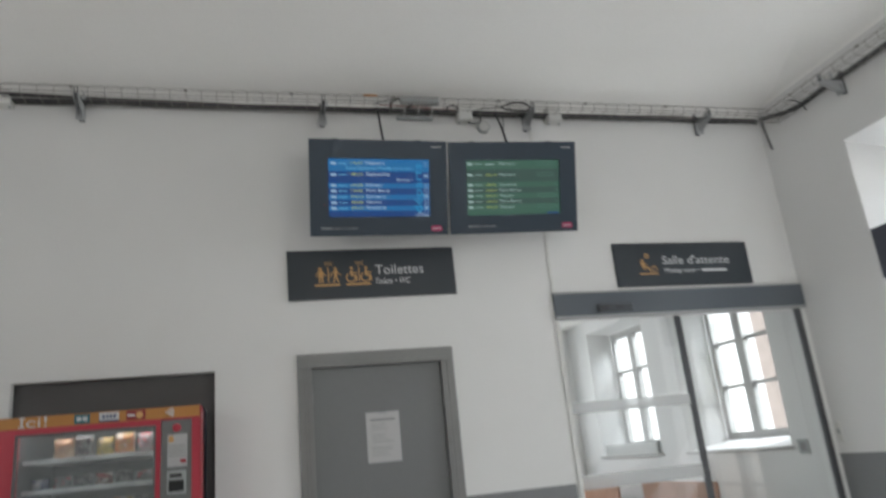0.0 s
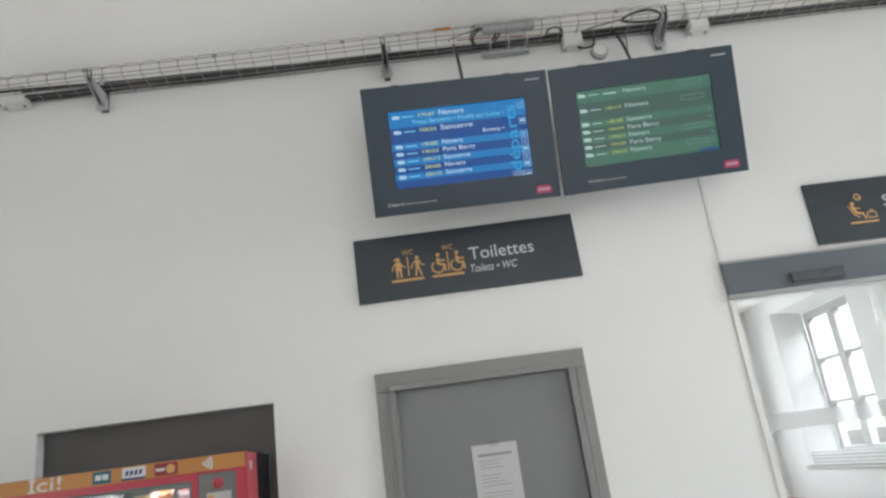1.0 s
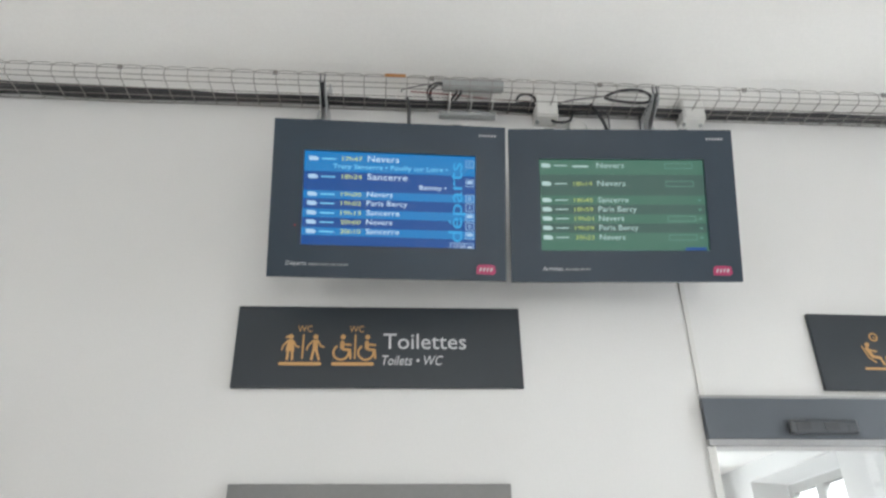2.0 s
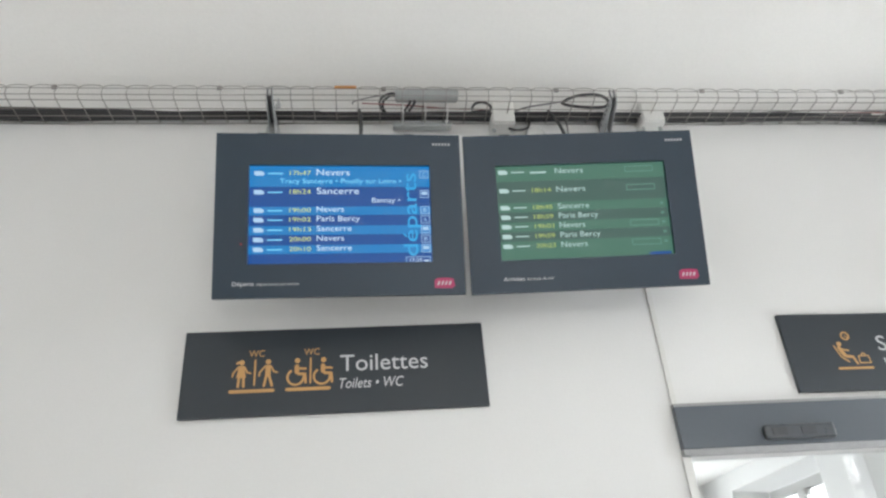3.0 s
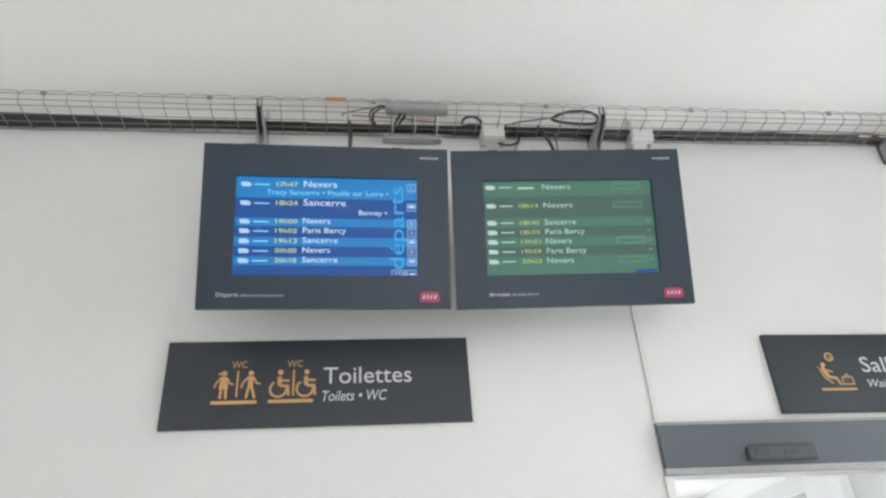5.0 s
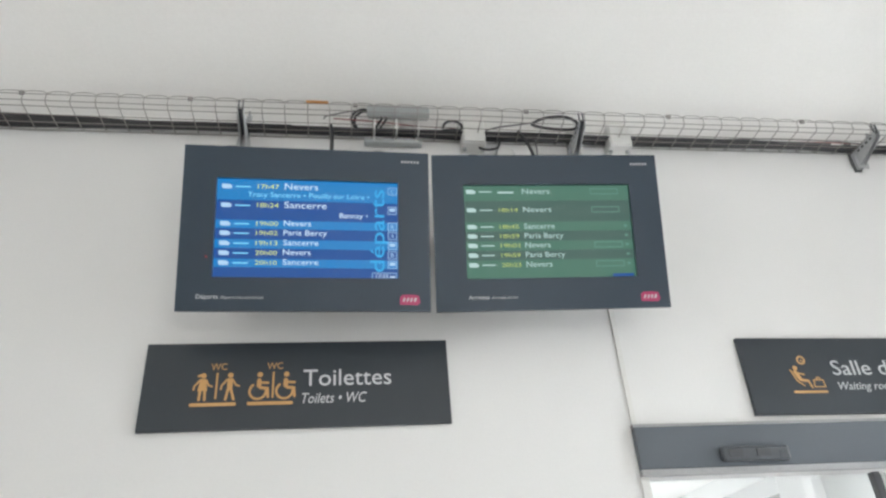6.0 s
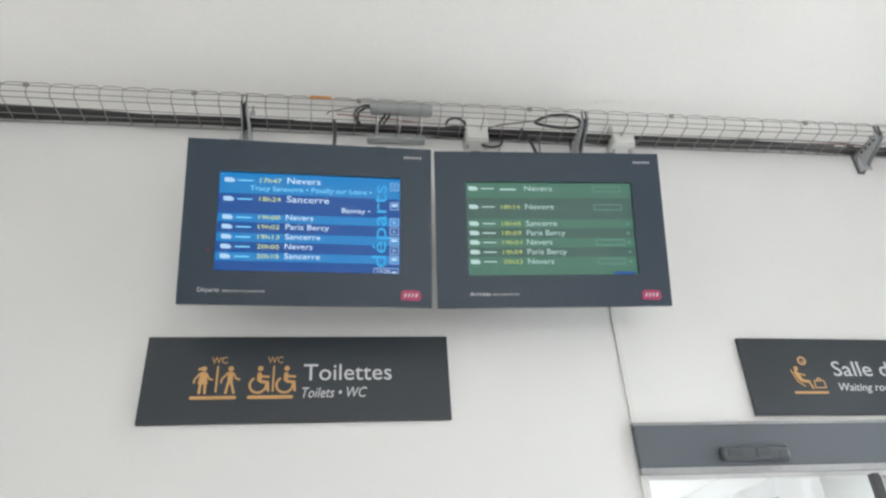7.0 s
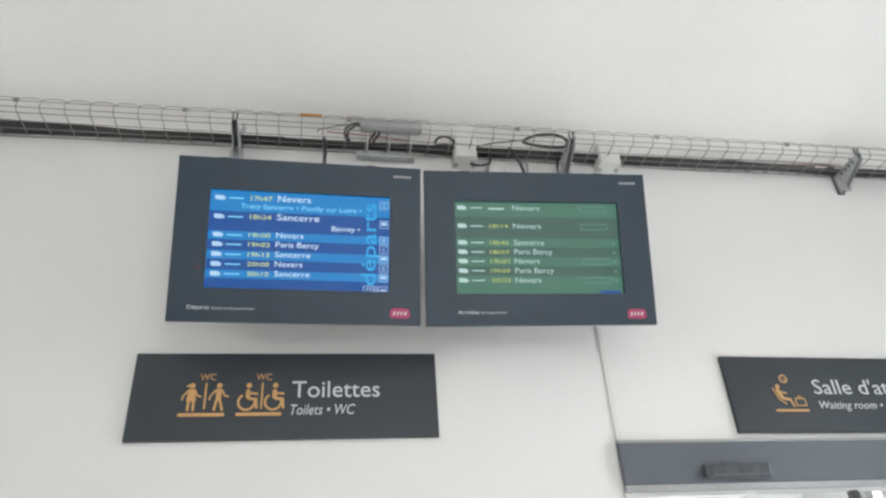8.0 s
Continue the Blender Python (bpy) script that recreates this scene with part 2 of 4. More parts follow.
def ring(bm, cx, cy, r, w, a, b, n=28, start=0.0, sweep=360.0):
    """A flat ring or arc in x and y, between heights a and b."""
    whole = sweep >= 359.9
    k = n if whole else n + 1
    rows = []
    for i in range(k):
        t = radians(start + sweep * i / n)
        rows.append([bm.verts.new((cx + q * math.cos(t), cy + q * math.sin(t), h)) for q, h in ((r - w / 2, a), (r + w / 2, a), (r + w / 2, b), (r - w / 2, b))])
    for i in range(n):
        p, q = rows[i], rows[(i + 1) % k]
        for j in range(4):
            bm.faces.new((p[j], p[(j + 1) % 4], q[(j + 1) % 4], q[j]))
    if not whole:
        bm.faces.new(rows[0])
        bm.faces.new(rows[-1][::-1])
    return bm


def tube(bm, pts, r, n=6):
    """A round wire along a line of points."""
    pts = [Vector(p) for p in pts]
    rows, side = [], None
    for i, p in enumerate(pts):
        d = (pts[min(i + 1, len(pts) - 1)] - pts[max(i - 1, 0)]).normalized()
        if side is None:
            side = d.orthogonal().normalized()
        side = (side - d * side.dot(d)).normalized()
        up = d.cross(side)
        rows.append([bm.verts.new(p + r * (math.cos(2 * math.pi * k / n) * side + math.sin(2 * math.pi * k / n) * up)) for k in range(n)])
    for a, b in zip(rows, rows[1:]):
        for k in range(n):
            bm.faces.new((a[k], a[(k + 1) % n], b[(k + 1) % n], b[k]))
    bm.faces.new(rows[0][::-1])
    bm.faces.new(rows[-1])
    return bm


def smooth_line(pts, per=6):
    """A line that glides through the points."""
    p = [Vector(q) for q in pts]
    p = [p[0] * 2 - p[1]] + p + [p[-1] * 2 - p[-2]]
    out = []
    for i in range(1, len(p) - 2):
        for k in range(per):
            t = k / per
            a, b, c, d = p[i - 1], p[i], p[i + 1], p[i + 2]
            out.append(0.5 * ((2 * b) + (c - a) * t + (2 * a - 5 * b + 4 * c - d) * t * t + (3 * b - a - 3 * c + d) * t ** 3))
    return out + [p[-2]]


def sheet(axis, s, u0, u1, v0, v1):
    """A single clear sheet of glass across an axis."""
    bm = bmesh.new()
    at = {"x": lambda u, v: (s, u, v), "y": lambda u, v: (u, s, v)}[axis]
    bm.faces.new([bm.verts.new(at(u, v)) for u, v in ((u0, v0), (u1, v0), (u1, v1), (u0, v1))])
    return bm


def slab(bm, us, vs, holes, axis, a, b):
    """A wall with openings: cells of a grid in two directions, from a to b along the axis; holes are (u0, u1, v0, v1)."""
    us = sorted({*us, *[h[0] for h in holes], *[h[1] for h in holes]})
    vs = sorted({*vs, *[h[2] for h in holes], *[h[3] for h in holes]})
    nu, nv = len(us) - 1, len(vs) - 1

    def full(i, j):
        if not (0 <= i < nu and 0 <= j < nv):
            return False
        u, v = (us[i] + us[i + 1]) / 2, (vs[j] + vs[j + 1]) / 2
        return not any(h[0] < u < h[1] and h[2] < v < h[3] for h in holes)

    seen = {}

    def vert(i, j, s):
        if (i, j, s) not in seen:
            u, v = us[i], vs[j]
            seen[i, j, s] = bm.verts.new({"x": (s, u, v), "y": (u, s, v), "z": (u, v, s)}[axis])
        return seen[i, j, s]

    for i in range(nu):
        for j in range(nv):
            if not full(i, j):
                continue
            for s in (a, b):
                bm.faces.new([vert(i, j, s), vert(i + 1, j, s), vert(i + 1, j + 1, s), vert(i, j + 1, s)])
            for di, dj, e in ((-1, 0, ((i, j), (i, j + 1))), (1, 0, ((i + 1, j), (i + 1, j + 1))), (0, -1, ((i, j), (i + 1, j))), (0, 1, ((i, j + 1), (i + 1, j + 1)))):
                if not full(i + di, j + dj):
                    (p, q), (r, s2) = e
                    bm.faces.new([vert(p, q, a), vert(r, s2, a), vert(r, s2, b), vert(p, q, b)])
    return bm


CAP = 0.66


def letters(text, cap, width=None, slant=0.0, depth=0.0015):
    """A bmesh of letters with its lower left at 0, 0: cap height, and the width to which they are set."""
    cu = bpy.data.curves.new("letters", "FONT")
    cu.body, cu.size, cu.shear, cu.extrude, cu.resolution_u = text, cap / CAP, slant, depth / 2, 3
    ob = new("letters", cu)
    bpy.context.view_layer.update()
    me = bpy.data.meshes.new_from_object(ob.evaluated_get(bpy.context.evaluated_depsgraph_get()))
    bpy.data.objects.remove(ob)
    bpy.data.curves.remove(cu)
    bm = bmesh.new()
    bm.from_mesh(me)
    bpy.data.meshes.remove(me)
    x0, x1 = min(v.co.x for v in bm.verts), max(v.co.x for v in bm.verts)
    k = width / (x1 - x0) if width else 1.0
    for v in bm.verts:
        v.co = ((v.co.x - x0) * k, v.co.y, v.co.z + depth / 2)
    return bm


def moved(bm, x=0.0, y=0.0, z=0.0, turn=0.0):
    bm.transform(pose(x, y, z, 0, 0, turn))
    return bm


# ---- the large structure ----
NICHE_X, NICHE_TOP = (-1.64, -0.475), 2.05
solid("floor", boxm(LEFT, RIGHT, BACK, 6.0, -0.15, 0.0), FLOOR, "plain grey floor of the station hall", kind="structure")
solid("ceiling", boxm(LEFT - 0.3, RIGHT + 0.45, BACK - 0.3, 0.0, TOP, TOP + 0.25), CEIL, "plain white painted plaster ceiling", kind="structure")
def cove(out, down):
    """The outline of a hollow plaster cove: metres out from the wall, and the height."""
    arc = [(out - out * math.cos(radians(a)), TOP - down + down * math.sin(radians(a))) for a in range(0, 91, 5)]
    return arc + [(out, TOP + 0.01), (-0.01, TOP + 0.01), (-0.01, TOP - down)]


solid("cove_trim", prism(bmesh.new(), [(-u, v) for u, v in cove(1.15, 0.20)], "x", LEFT, RIGHT), CEIL, "wide hollow plaster cove between wall and ceiling", kind="structure")
solid("cove_trim", prism(bmesh.new(), [(RIGHT - u, v) for u, v in cove(0.40, 0.13)], "y", BACK, -0.001), CEIL, "hollow plaster cove between wall and ceiling", kind="structure")
bm = slab(bmesh.new(), (LEFT, RIGHT), (0, TOP + 0.25), [(NICHE_X[0], NICHE_X[1], -0.0, NICHE_TOP), (0.10, 1.045, 0, 2.06), (1.92, 4.052, 0, 2.30)], "y", 0.0, 0.24)
solid("wall_north", bm, WALL, "white painted plaster wall with doors and a recess", kind="structure")
# the shallow recess behind the vending machine
solid("wall_niche", boxm(NICHE_X[0] - 0.1, NICHE_X[1] + 0.1, 0.56, 0.66, 0, NICHE_TOP + 0.1), WALL, "wall behind the recess", kind="structure")
bm = slab(bmesh.new(), NICHE_X, (0, NICHE_TOP), [(-1.639, -0.530, 0, 1.825)], "y", 0.07, 0.12)
solid("niche_panel", bm, NICHE, "charcoal painted panel round the vending machine", kind="structure")
HOLES = [(-2.15, -0.80, 0.0, 3.38), (0.50, 2.02, 1.20, 2.80), (2.57, 4.02, 1.20, 2.80)]
solid("wall_east", slab(bmesh.new(), (BACK, 6.0), (0, TOP + 0.25), HOLES, "x", RIGHT, RIGHT + 0.42), WALL, "thick white painted outer wall with deep window openings", kind="structure")
# its opening is out of view, added to throw light on the east wall
solid("wall_west", slab(bmesh.new(), (BACK - 0.3, 0.24), (0, TOP + 0.25), [(-8.2, -5.4, 0.95, 3.45)], "x", LEFT - 0.3, LEFT), WALL, "white painted wall with a wide opening added for light", kind="structure")
# openings out of view, added to bring light in from the south
BACK_HOLES = [(-0.05, 1.65, 0.95, 3.9), (1.90, 3.55, 0.95, 3.9)]
solid("wall_south", slab(bmesh.new(), (LEFT, RIGHT), (0, TOP + 0.25), BACK_HOLES, "y", BACK - 0.3, BACK), WALL, "white painted wall with tall openings added for light", kind="structure")
# the waiting room behind the glass door
# the opening in this end wall is unseen, added to brighten the room
solid("wall_waiting_north", slab(bmesh.new(), (1.45, RIGHT), (0, 3.2), [(1.75, 3.45, 1.0, 2.75)], "y", 4.62, 4.80), WALL, "white painted end wall of the waiting room", kind="structure")
solid("wall_waiting_west", boxm(1.30, 1.45, 0.24, 4.62, 0, 3.2), WALL, "white painted side wall of the waiting room", kind="structure")
solid("ceiling_waiting", boxm(1.30, RIGHT, 0.24, 4.80, 2.97, 3.2), CEIL, "white ceiling of the waiting room", kind="structure")
solid("wall_toilet", boxm(-0.2, 1.28, 0.9, 1.0, 0, 2.5), WALL, "plain wall behind the toilet door", kind="structure")
# grey painted band round the hall
for n, (a, b) in enumerate(((LEFT, NICHE_X[0] - 0.01), (NICHE_X[1] + 0.01, 0.035), (1.108, 1.895))):
    solid("dado_trim", boxm(a, b, -0.004, -0.0005, 0.0, 1.125), DADO, "grey painted band along the foot of the wall", kind="structure")
solid("dado_trim", boxm(LEFT + 0.0005, LEFT + 0.004, BACK, -0.004, 0.0, 1.125), DADO, "grey painted band along the foot of the wall", kind="structure")
solid("dado_trim", boxm(RIGHT - 0.004, RIGHT - 0.0005, BACK, -2.16, 0.0, 1.125), DADO, "grey painted band along the foot of the wall", kind="structure")
solid("dado_trim", boxm(LEFT, RIGHT, BACK + 0.0005, BACK + 0.004, 0.0, 0.94), DADO, "grey painted band along the foot of the wall", kind="structure")
solid("dado_trim", boxm(RIGHT - 0.004, RIGHT - 0.0005, -0.79, -0.004, 0.0, 1.125), DADO, "grey painted band along the foot of the wall", kind="structure")


def splay(hole, glazed, x0, x1, name):
    """The slanting white linings of a deep window, from the opening at x0 to the glazing at x1."""
    a0, a1, b0, b1 = hole
    c0, c1, d0, d1 = glazed
    bm = bmesh.new()
    e = 0.0015
    inner = [(a0 + e, b0 + e), (a1 - e, b0 + e), (a1 - e, b1 - e), (a0 + e, b1 - e)]
    outer = [(c0, d0), (c1, d0), (c1, d1), (c0, d1)]
    vi = [bm.verts.new((x0 + 0.001, *p)) for p in inner]
    vo = [bm.verts.new((x1, *p)) for p in outer]
    vb = [bm.verts.new((x1, *p)) for p in inner]
    for i in range(4):
        j = (i + 1) % 4
        bm.faces.new((vi[i], vi[j], vo[j], vo[i]))
        bm.faces.new((vo[i], vo[j], vb[j], vb[i]))
        bm.faces.new((vi[i], vb[i], vb[j], vi[j]))
    return solid(name, bm, WALL, "white splayed lining of a deep window", kind="structure")


def window(name, y0, y1, z0, z1, x, rows, label, sill=None):
    """A casement window with two leaves in the wall x; every glazing bar and pane is a part."""
    w = thing(name, pose(x, (y0 + y1) / 2, z0), label, "window", kind="structure")
    f = 0.075
    part("window_frame", slab(bmesh.new(), (y0, y1), (z0, z1), [(y0 + f, y1 - f, z0 + 0.07, z1 - f)], "x", x, x + 0.07), WINFRAME, w)
    mid = (y0 + y1) / 2
    part("mullion", boxm(x - 0.012, x + 0.06, mid - 0.062, mid + 0.062, z0 + 0.07, z1 - f, bevel=0.006), WINFRAME, w)
    h = (z1 - f - z0 - 0.07) / rows
    for a, b in ((y0 + f, mid - 0.062), (mid + 0.062, y1 - f)):
        for r in range(rows):
            zz = z0 + 0.07 + h * r
            if r:
                part("glazing_bar", boxm(x + 0.006, x + 0.05, a, b, zz - 0.017, zz + 0.017), WINFRAME, w)
            p = part("pane", sheet("x", x + 0.03, a, b, zz + 0.017 * (r > 0), zz + h - 0.017 * (r < rows - 1)), PANE, w)
            p.visible_shadow = False
    if sill:
        part("window_sill", boxm(sill[0], x, sill[1], sill[2], z0 - 0.105, z0 - 0.075, bevel=0.006), WINFRAME, w)
    return w


for hole, name in ((HOLES[1], "window_1"), (HOLES[2], "window_2")):
    g = (hole[0] + 0.28, hole[1] - (0.24 if hole[1] < 3 else 0.10), hole[2] + 0.08, hole[3] - 0.05)
    splay(hole, g, RIGHT, RIGHT + 0.30, "window_reveal")
    window(name, g[0], g[1], g[2], g[3], RIGHT + 0.305, 3, "grey painted wooden casement window of the waiting room", (RIGHT - 0.03, hole[0] - 0.04, hole[1] + 0.04))
for hole, name in ((HOLES[0], "window_3"),):
    g = (hole[0] + 0.12, hole[1] - 0.12, 0.0, hole[3] - 0.12)
    splay(hole, g, RIGHT, RIGHT + 0.30, "window_reveal")
    window(name, g[0], g[1], g[2] + 0.002, g[3], RIGHT + 0.305, 4, "tall grey glazed doors in a white splayed opening", None)
# glazing of the added south openings
for n, h in enumerate(BACK_HOLES):
    w = thing(f"window_{n + 4}", pose((h[0] + h[1]) / 2, BACK - 0.2, h[2]), "unseen tall glazed opening added to light the hall", "window", kind="structure")
    part("window_frame", slab(bmesh.new(), (h[0], h[1]), (h[2], h[3]), [(h[0] + 0.06, h[1] - 0.06, h[2] + 0.06, h[3] - 0.06)], "y", BACK - 0.20, BACK - 0.13), WINFRAME, w)
    pn = part("pane", sheet("y", BACK - 0.165, h[0] + 0.06, h[1] - 0.06, h[2] + 0.06, h[3] - 0.06), PANE, w)
    pn.visible_shadow = False

# glazing of the added end-wall opening
w = thing("window_6", pose(2.6, 4.70, 1.0), "unseen glazed opening added to light the waiting room", "window", kind="structure")
part("window_frame", slab(bmesh.new(), (1.75, 3.45), (1.0, 2.75), [(1.81, 3.39, 1.06, 2.69)], "y", 4.68, 4.74), WINFRAME, w)
pn = part("pane", sheet("y", 4.71, 1.81, 3.39, 1.06, 2.69), PANE, w)
pn.visible_shadow = False

# glazing of the added west opening
w = thing("window_7", pose(LEFT - 0.16, -6.8, 0.95), "unseen wide glazed opening added to light the hall", "window", kind="structure")
part("window_frame", slab(bmesh.new(), (-8.2, -5.4), (0.95, 3.45), [(-8.14, -5.46, 1.01, 3.39)], "x", LEFT - 0.20, LEFT - 0.13), WINFRAME, w)
pn = part("pane", sheet("x", LEFT - 0.165, -8.14, -5.46, 1.01, 3.39), PANE, w)
pn.visible_shadow = False

# ---- outside ----
solid("ground", boxm(-900, 900, -900, 900, -0.45, -0.16), STREET, "grey street surface outside", kind="structure")
# paving out of view, added pale so that it reflects daylight inwards
PAVING = material("bounce_paving", (0.48, 0.46, 0.43), 0.85, vary=0.12, dirt=0.2)
solid("bounce_pavement", boxm(-30, 40, -45, BACK - 0.31, -0.159, -0.10), PAVING, "unseen pale paving added outside to bounce light into the hall", kind="structure")
# glowing slab added past the street so that the window panes go white
GLARE = glowing("backdrop_glow", (0.94, 0.97, 1.0), 2.4)
solid("backdrop", boxm(75, 75.5, -60, 190, -0.15, 60), GLARE, "glowing backdrop slab added beyond the street to whiten the windows", kind="structure")
house = thing("house", pose(32, 6, -0.16), "pale rendered house with brown roof across the street", "house")
part("wall", boxm(30, 38, -8, 33.4, -0.16, 9.2), FACADE, house)
part("roof", prism(bmesh.new(), [(29.6, 9.2), (38.4, 9.2), (34, 12.4)], "y", -8.3, 33.7), ROOFTILE, house)
for wy in range(-6, 32, 3):
    for wz in (0.9, 3.7, 6.4):
        wi = part("window", slab(bmesh.new(), (wy, wy + 1.1), (wz, wz + 1.6), [(wy + 0.08, wy + 1.02, wz + 0.08, wz + 1.52)], "x", 29.92, 30.0), WALL, house)
        part("pane", boxm(29.96, 29.99, wy + 0.08, wy + 1.02, wz + 0.08, wz + 1.52), DARKPANE, wi)


# ---- hall: the toilet door ----
D0, D1, DT = 0.040, 1.103, 2.12
door = thing("door_1", pose((D0 + D1) / 2, 0.0, 0.0), "closed grey painted toilet door in a grey frame", "door", kind="structure")
fw = 0.093
for a, b, nm in ((D0, D0 + fw, "jamb"), (D1 - fw, D1, "jamb")):
    bm = boxm(a, b, -0.022, 0.10, 0.0, DT - fw, bevel=0.004)
    mid = (a + b) / 2
    inner = b if a == D0 else a
    sgn = -1 if a == D0 else 1
    box(bm, min(inner, inner + sgn * 0.03), max(inner, inner + sgn * 0.03), -0.030, -0.0215, 0.0, DT - fw, bevel=0.003)
    box(bm, mid - 0.006, mid + 0.006, -0.0265, -0.0215, 0.0, DT - fw, bevel=0.002)
    part(nm, bm, GREYFRAME, door)
bm = boxm(D0, D1, -0.0225, 0.10, DT - fw, DT, bevel=0.004)
box(bm, D0 + fw - 0.03, D1 - fw + 0.03, -0.0305, -0.022, DT - fw, DT - fw + 0.03, bevel=0.003)
part("door_head", bm, GREYFRAME, door)
part("door_leaf", boxm(D0 + fw + 0.0015, D1 - fw - 0.0015, 0.010, 0.050, 0.006, DT - fw - 0.002, bevel=0.0015), GREYDOOR, door)
for hz in (0.25, 1.05, 1.85):
    bm = bmesh.new()
    prism(bm, disc_poly(D0 + fw - 0.002, 0.000, 0.009, 12), "z", hz - 0.05, hz + 0.05)
    part("hinge", bm, GREYFRAME, door)
part("door_handle", tube(bmesh.new(), smooth_line([(0.95, 0.010, 1.02), (0.95, -0.02, 1.02), (0.93, -0.025, 1.02), (0.83, -0.025, 1.02)]), 0.010, 10), ALU, door, "steel lever handle", smooth=True)

notice = thing("notice_sheet", pose(0.585, 0.010, 1.39), "white printed notice in a clear sleeve taped to the door", "notice")
part("sheet", boxm(0.474, 0.698, 0.0065, 0.0094, 1.392, 1.714), PAPER, notice)
part("printed_heading", boxm(0.502, 0.668, 0.0055, 0.0064, 1.658, 1.670), PRINT, notice)
rng = random.Random(4)
for k in range(13):
    zz = 1.635 - k * 0.0165
    if k in (3, 8):
        continue
    part("printed_line", boxm(0.505, 0.56 + rng.uniform(0.03, 0.10), 0.0058, 0.0064, zz, zz + 0.003), PRINT, notice)
part("adhesive_tape", boxm(0.560, 0.612, 0.0050, 0.0054, 1.700, 1.727), SLEEVE, notice)


# ---- hall: signs ----
def signboard(name, x0, x1, z0, z1, label, lean=0.0, y=0.0):
    """A flat sign on the wall; its parts are drawn from the lower left corner, x to the right, y up, z out of it."""
    s = thing(name, pose(x0, y - 0.02, z0, 90) @ pose(0, 0, 0, 0, 0, lean), label, "sign", "station signs")
    w, h = x1 - x0, z1 - z0
    part("panel", boxm(0, w, 0, h, -0.0195, 0.0, bevel=0.0015), SIGN, s, local=True)
    return s


def flat(name, poly, s, mat, a=0.0005, b=0.0020):
    return part(name, prism(bmesh.new(), poly, "z", a, b), mat, s, local=True)


toilets = signboard("toilet_sign", 0.0, 1.180, 2.489, 2.838, "anthracite wall sign with white words and amber symbols", 0.38)
part("lettering", moved(letters("Toilettes", 0.064, 0.345), 0.603, 0.164, 0.0005), WHITEINK, toilets, local=True)
part("lettering", moved(letters("Toilets \u2022 WC", 0.039, 0.250, 0.25), 0.600, 0.094, 0.0005), WHITEINK, toilets, local=True)
for cx, wheel in ((0.267, False), (0.480, True)):
    flat("underline", bar_poly(cx - 0.080, 0.098, cx + 0.080, 0.098, 0.013), toilets, ORANGEINK)
    part("lettering", moved(letters("WC", 0.026, 0.060), cx - 0.018, 0.236, 0.0005), ORANGEINK, toilets, local=True)
    flat("divider", bar_poly(cx + 0.008, 0.122, cx + 0.008, 0.222, 0.007), toilets, ORANGEINK)
    for sx in (cx - 0.043, cx + 0.058):
        flat("symbol_dot", disc_poly(sx, 0.214, 0.0105, 18), toilets, ORANGEINK)
        if wheel:
            flat("symbol_bar", bar_poly(sx - 0.002, 0.190, sx - 0.002, 0.168, 0.017), toilets, ORANGEINK)
            flat("symbol_bar", bar_poly(sx, 0.182, sx + 0.032, 0.180, 0.009), toilets, ORANGEINK)
            flat("symbol_bar", bar_poly(sx + 0.004, 0.160, sx + 0.030, 0.158, 0.011), toilets, ORANGEINK)
            flat("symbol_bar", bar_poly(sx + 0.030, 0.158, sx + 0.033, 0.124, 0.010), toilets, ORANGEINK)
            part("symbol_ring", ring(bmesh.new(), sx - 0.006, 0.147, 0.031, 0.0085, 0.0004, 0.0017, 24, 120, 250), ORANGEINK, toilets, local=True)
        else:
            wide = sx < cx
            hem = 0.018 if wide else 0.0095
            flat("symbol_body", [(sx - 0.0105, 0.201), (sx + 0.0105, 0.201), (sx + hem, 0.152), (sx - hem, 0.152)], toilets, ORANGEINK)
            if wide:
                flat("symbol_bar", bar_poly(sx - 0.006, 0.217, sx - 0.018, 0.212, 0.009), toilets, ORANGEINK, 0.0003, 0.0017)
            limbs = ((-0.012, 0.196, -0.031, 0.172), (-0.031, 0.172, -0.033, 0.158), (0.012, 0.194, 0.022, 0.174), (0.022, 0.174, 0.035, 0.170))
            legs = ((-0.008, 0.155, -0.010, 0.117), (0.009, 0.155, 0.011, 0.117)) if wide else ((-0.006, 0.158, -0.013, 0.117), (0.005, 0.158, 0.017, 0.117))
            for k, (a, b, c, d) in enumerate(limbs + legs):
                flat("symbol_bar", bar_poly(sx + a, b, sx + c, d, 0.0068 if k < 4 else 0.0095), toilets, ORANGEINK, 0.0003, 0.0017 + 0.00002 * k)

waiting = signboard("waiting_room_sign", 2.464, 3.662, 2.499, 2.844, "anthracite wall sign above the waiting room door", -0.42)
part("lettering", moved(letters("Salle d'attente", 0.064, 0.600), 0.410, 0.171, 0.0005), WHITEINK, waiting, local=True)
part("lettering", moved(letters("Waiting room \u2022", 0.033, 0.310, 0.25), 0.415, 0.104, 0.0005), WHITEINK, waiting, local=True)
flat("illegible_word", bar_poly(0.755, 0.117, 0.965, 0.117, 0.022, 3), waiting, WHITEINK)
flat("underline", bar_poly(0.203, 0.096, 0.352, 0.096, 0.010), waiting, ORANGEINK)
part("symbol_ring", ring(bmesh.new(), 0.276, 0.240, 0.0165, 0.0070, 0.0005, 0.002, 24), ORANGEINK, waiting, local=True)
flat("symbol_bar", bar_poly(0.276, 0.240, 0.283, 0.234, 0.0045), waiting, ORANGEINK, 0.0003, 0.0018)
flat("symbol_dot", disc_poly(0.237, 0.204, 0.0105, 18), waiting, ORANGEINK)
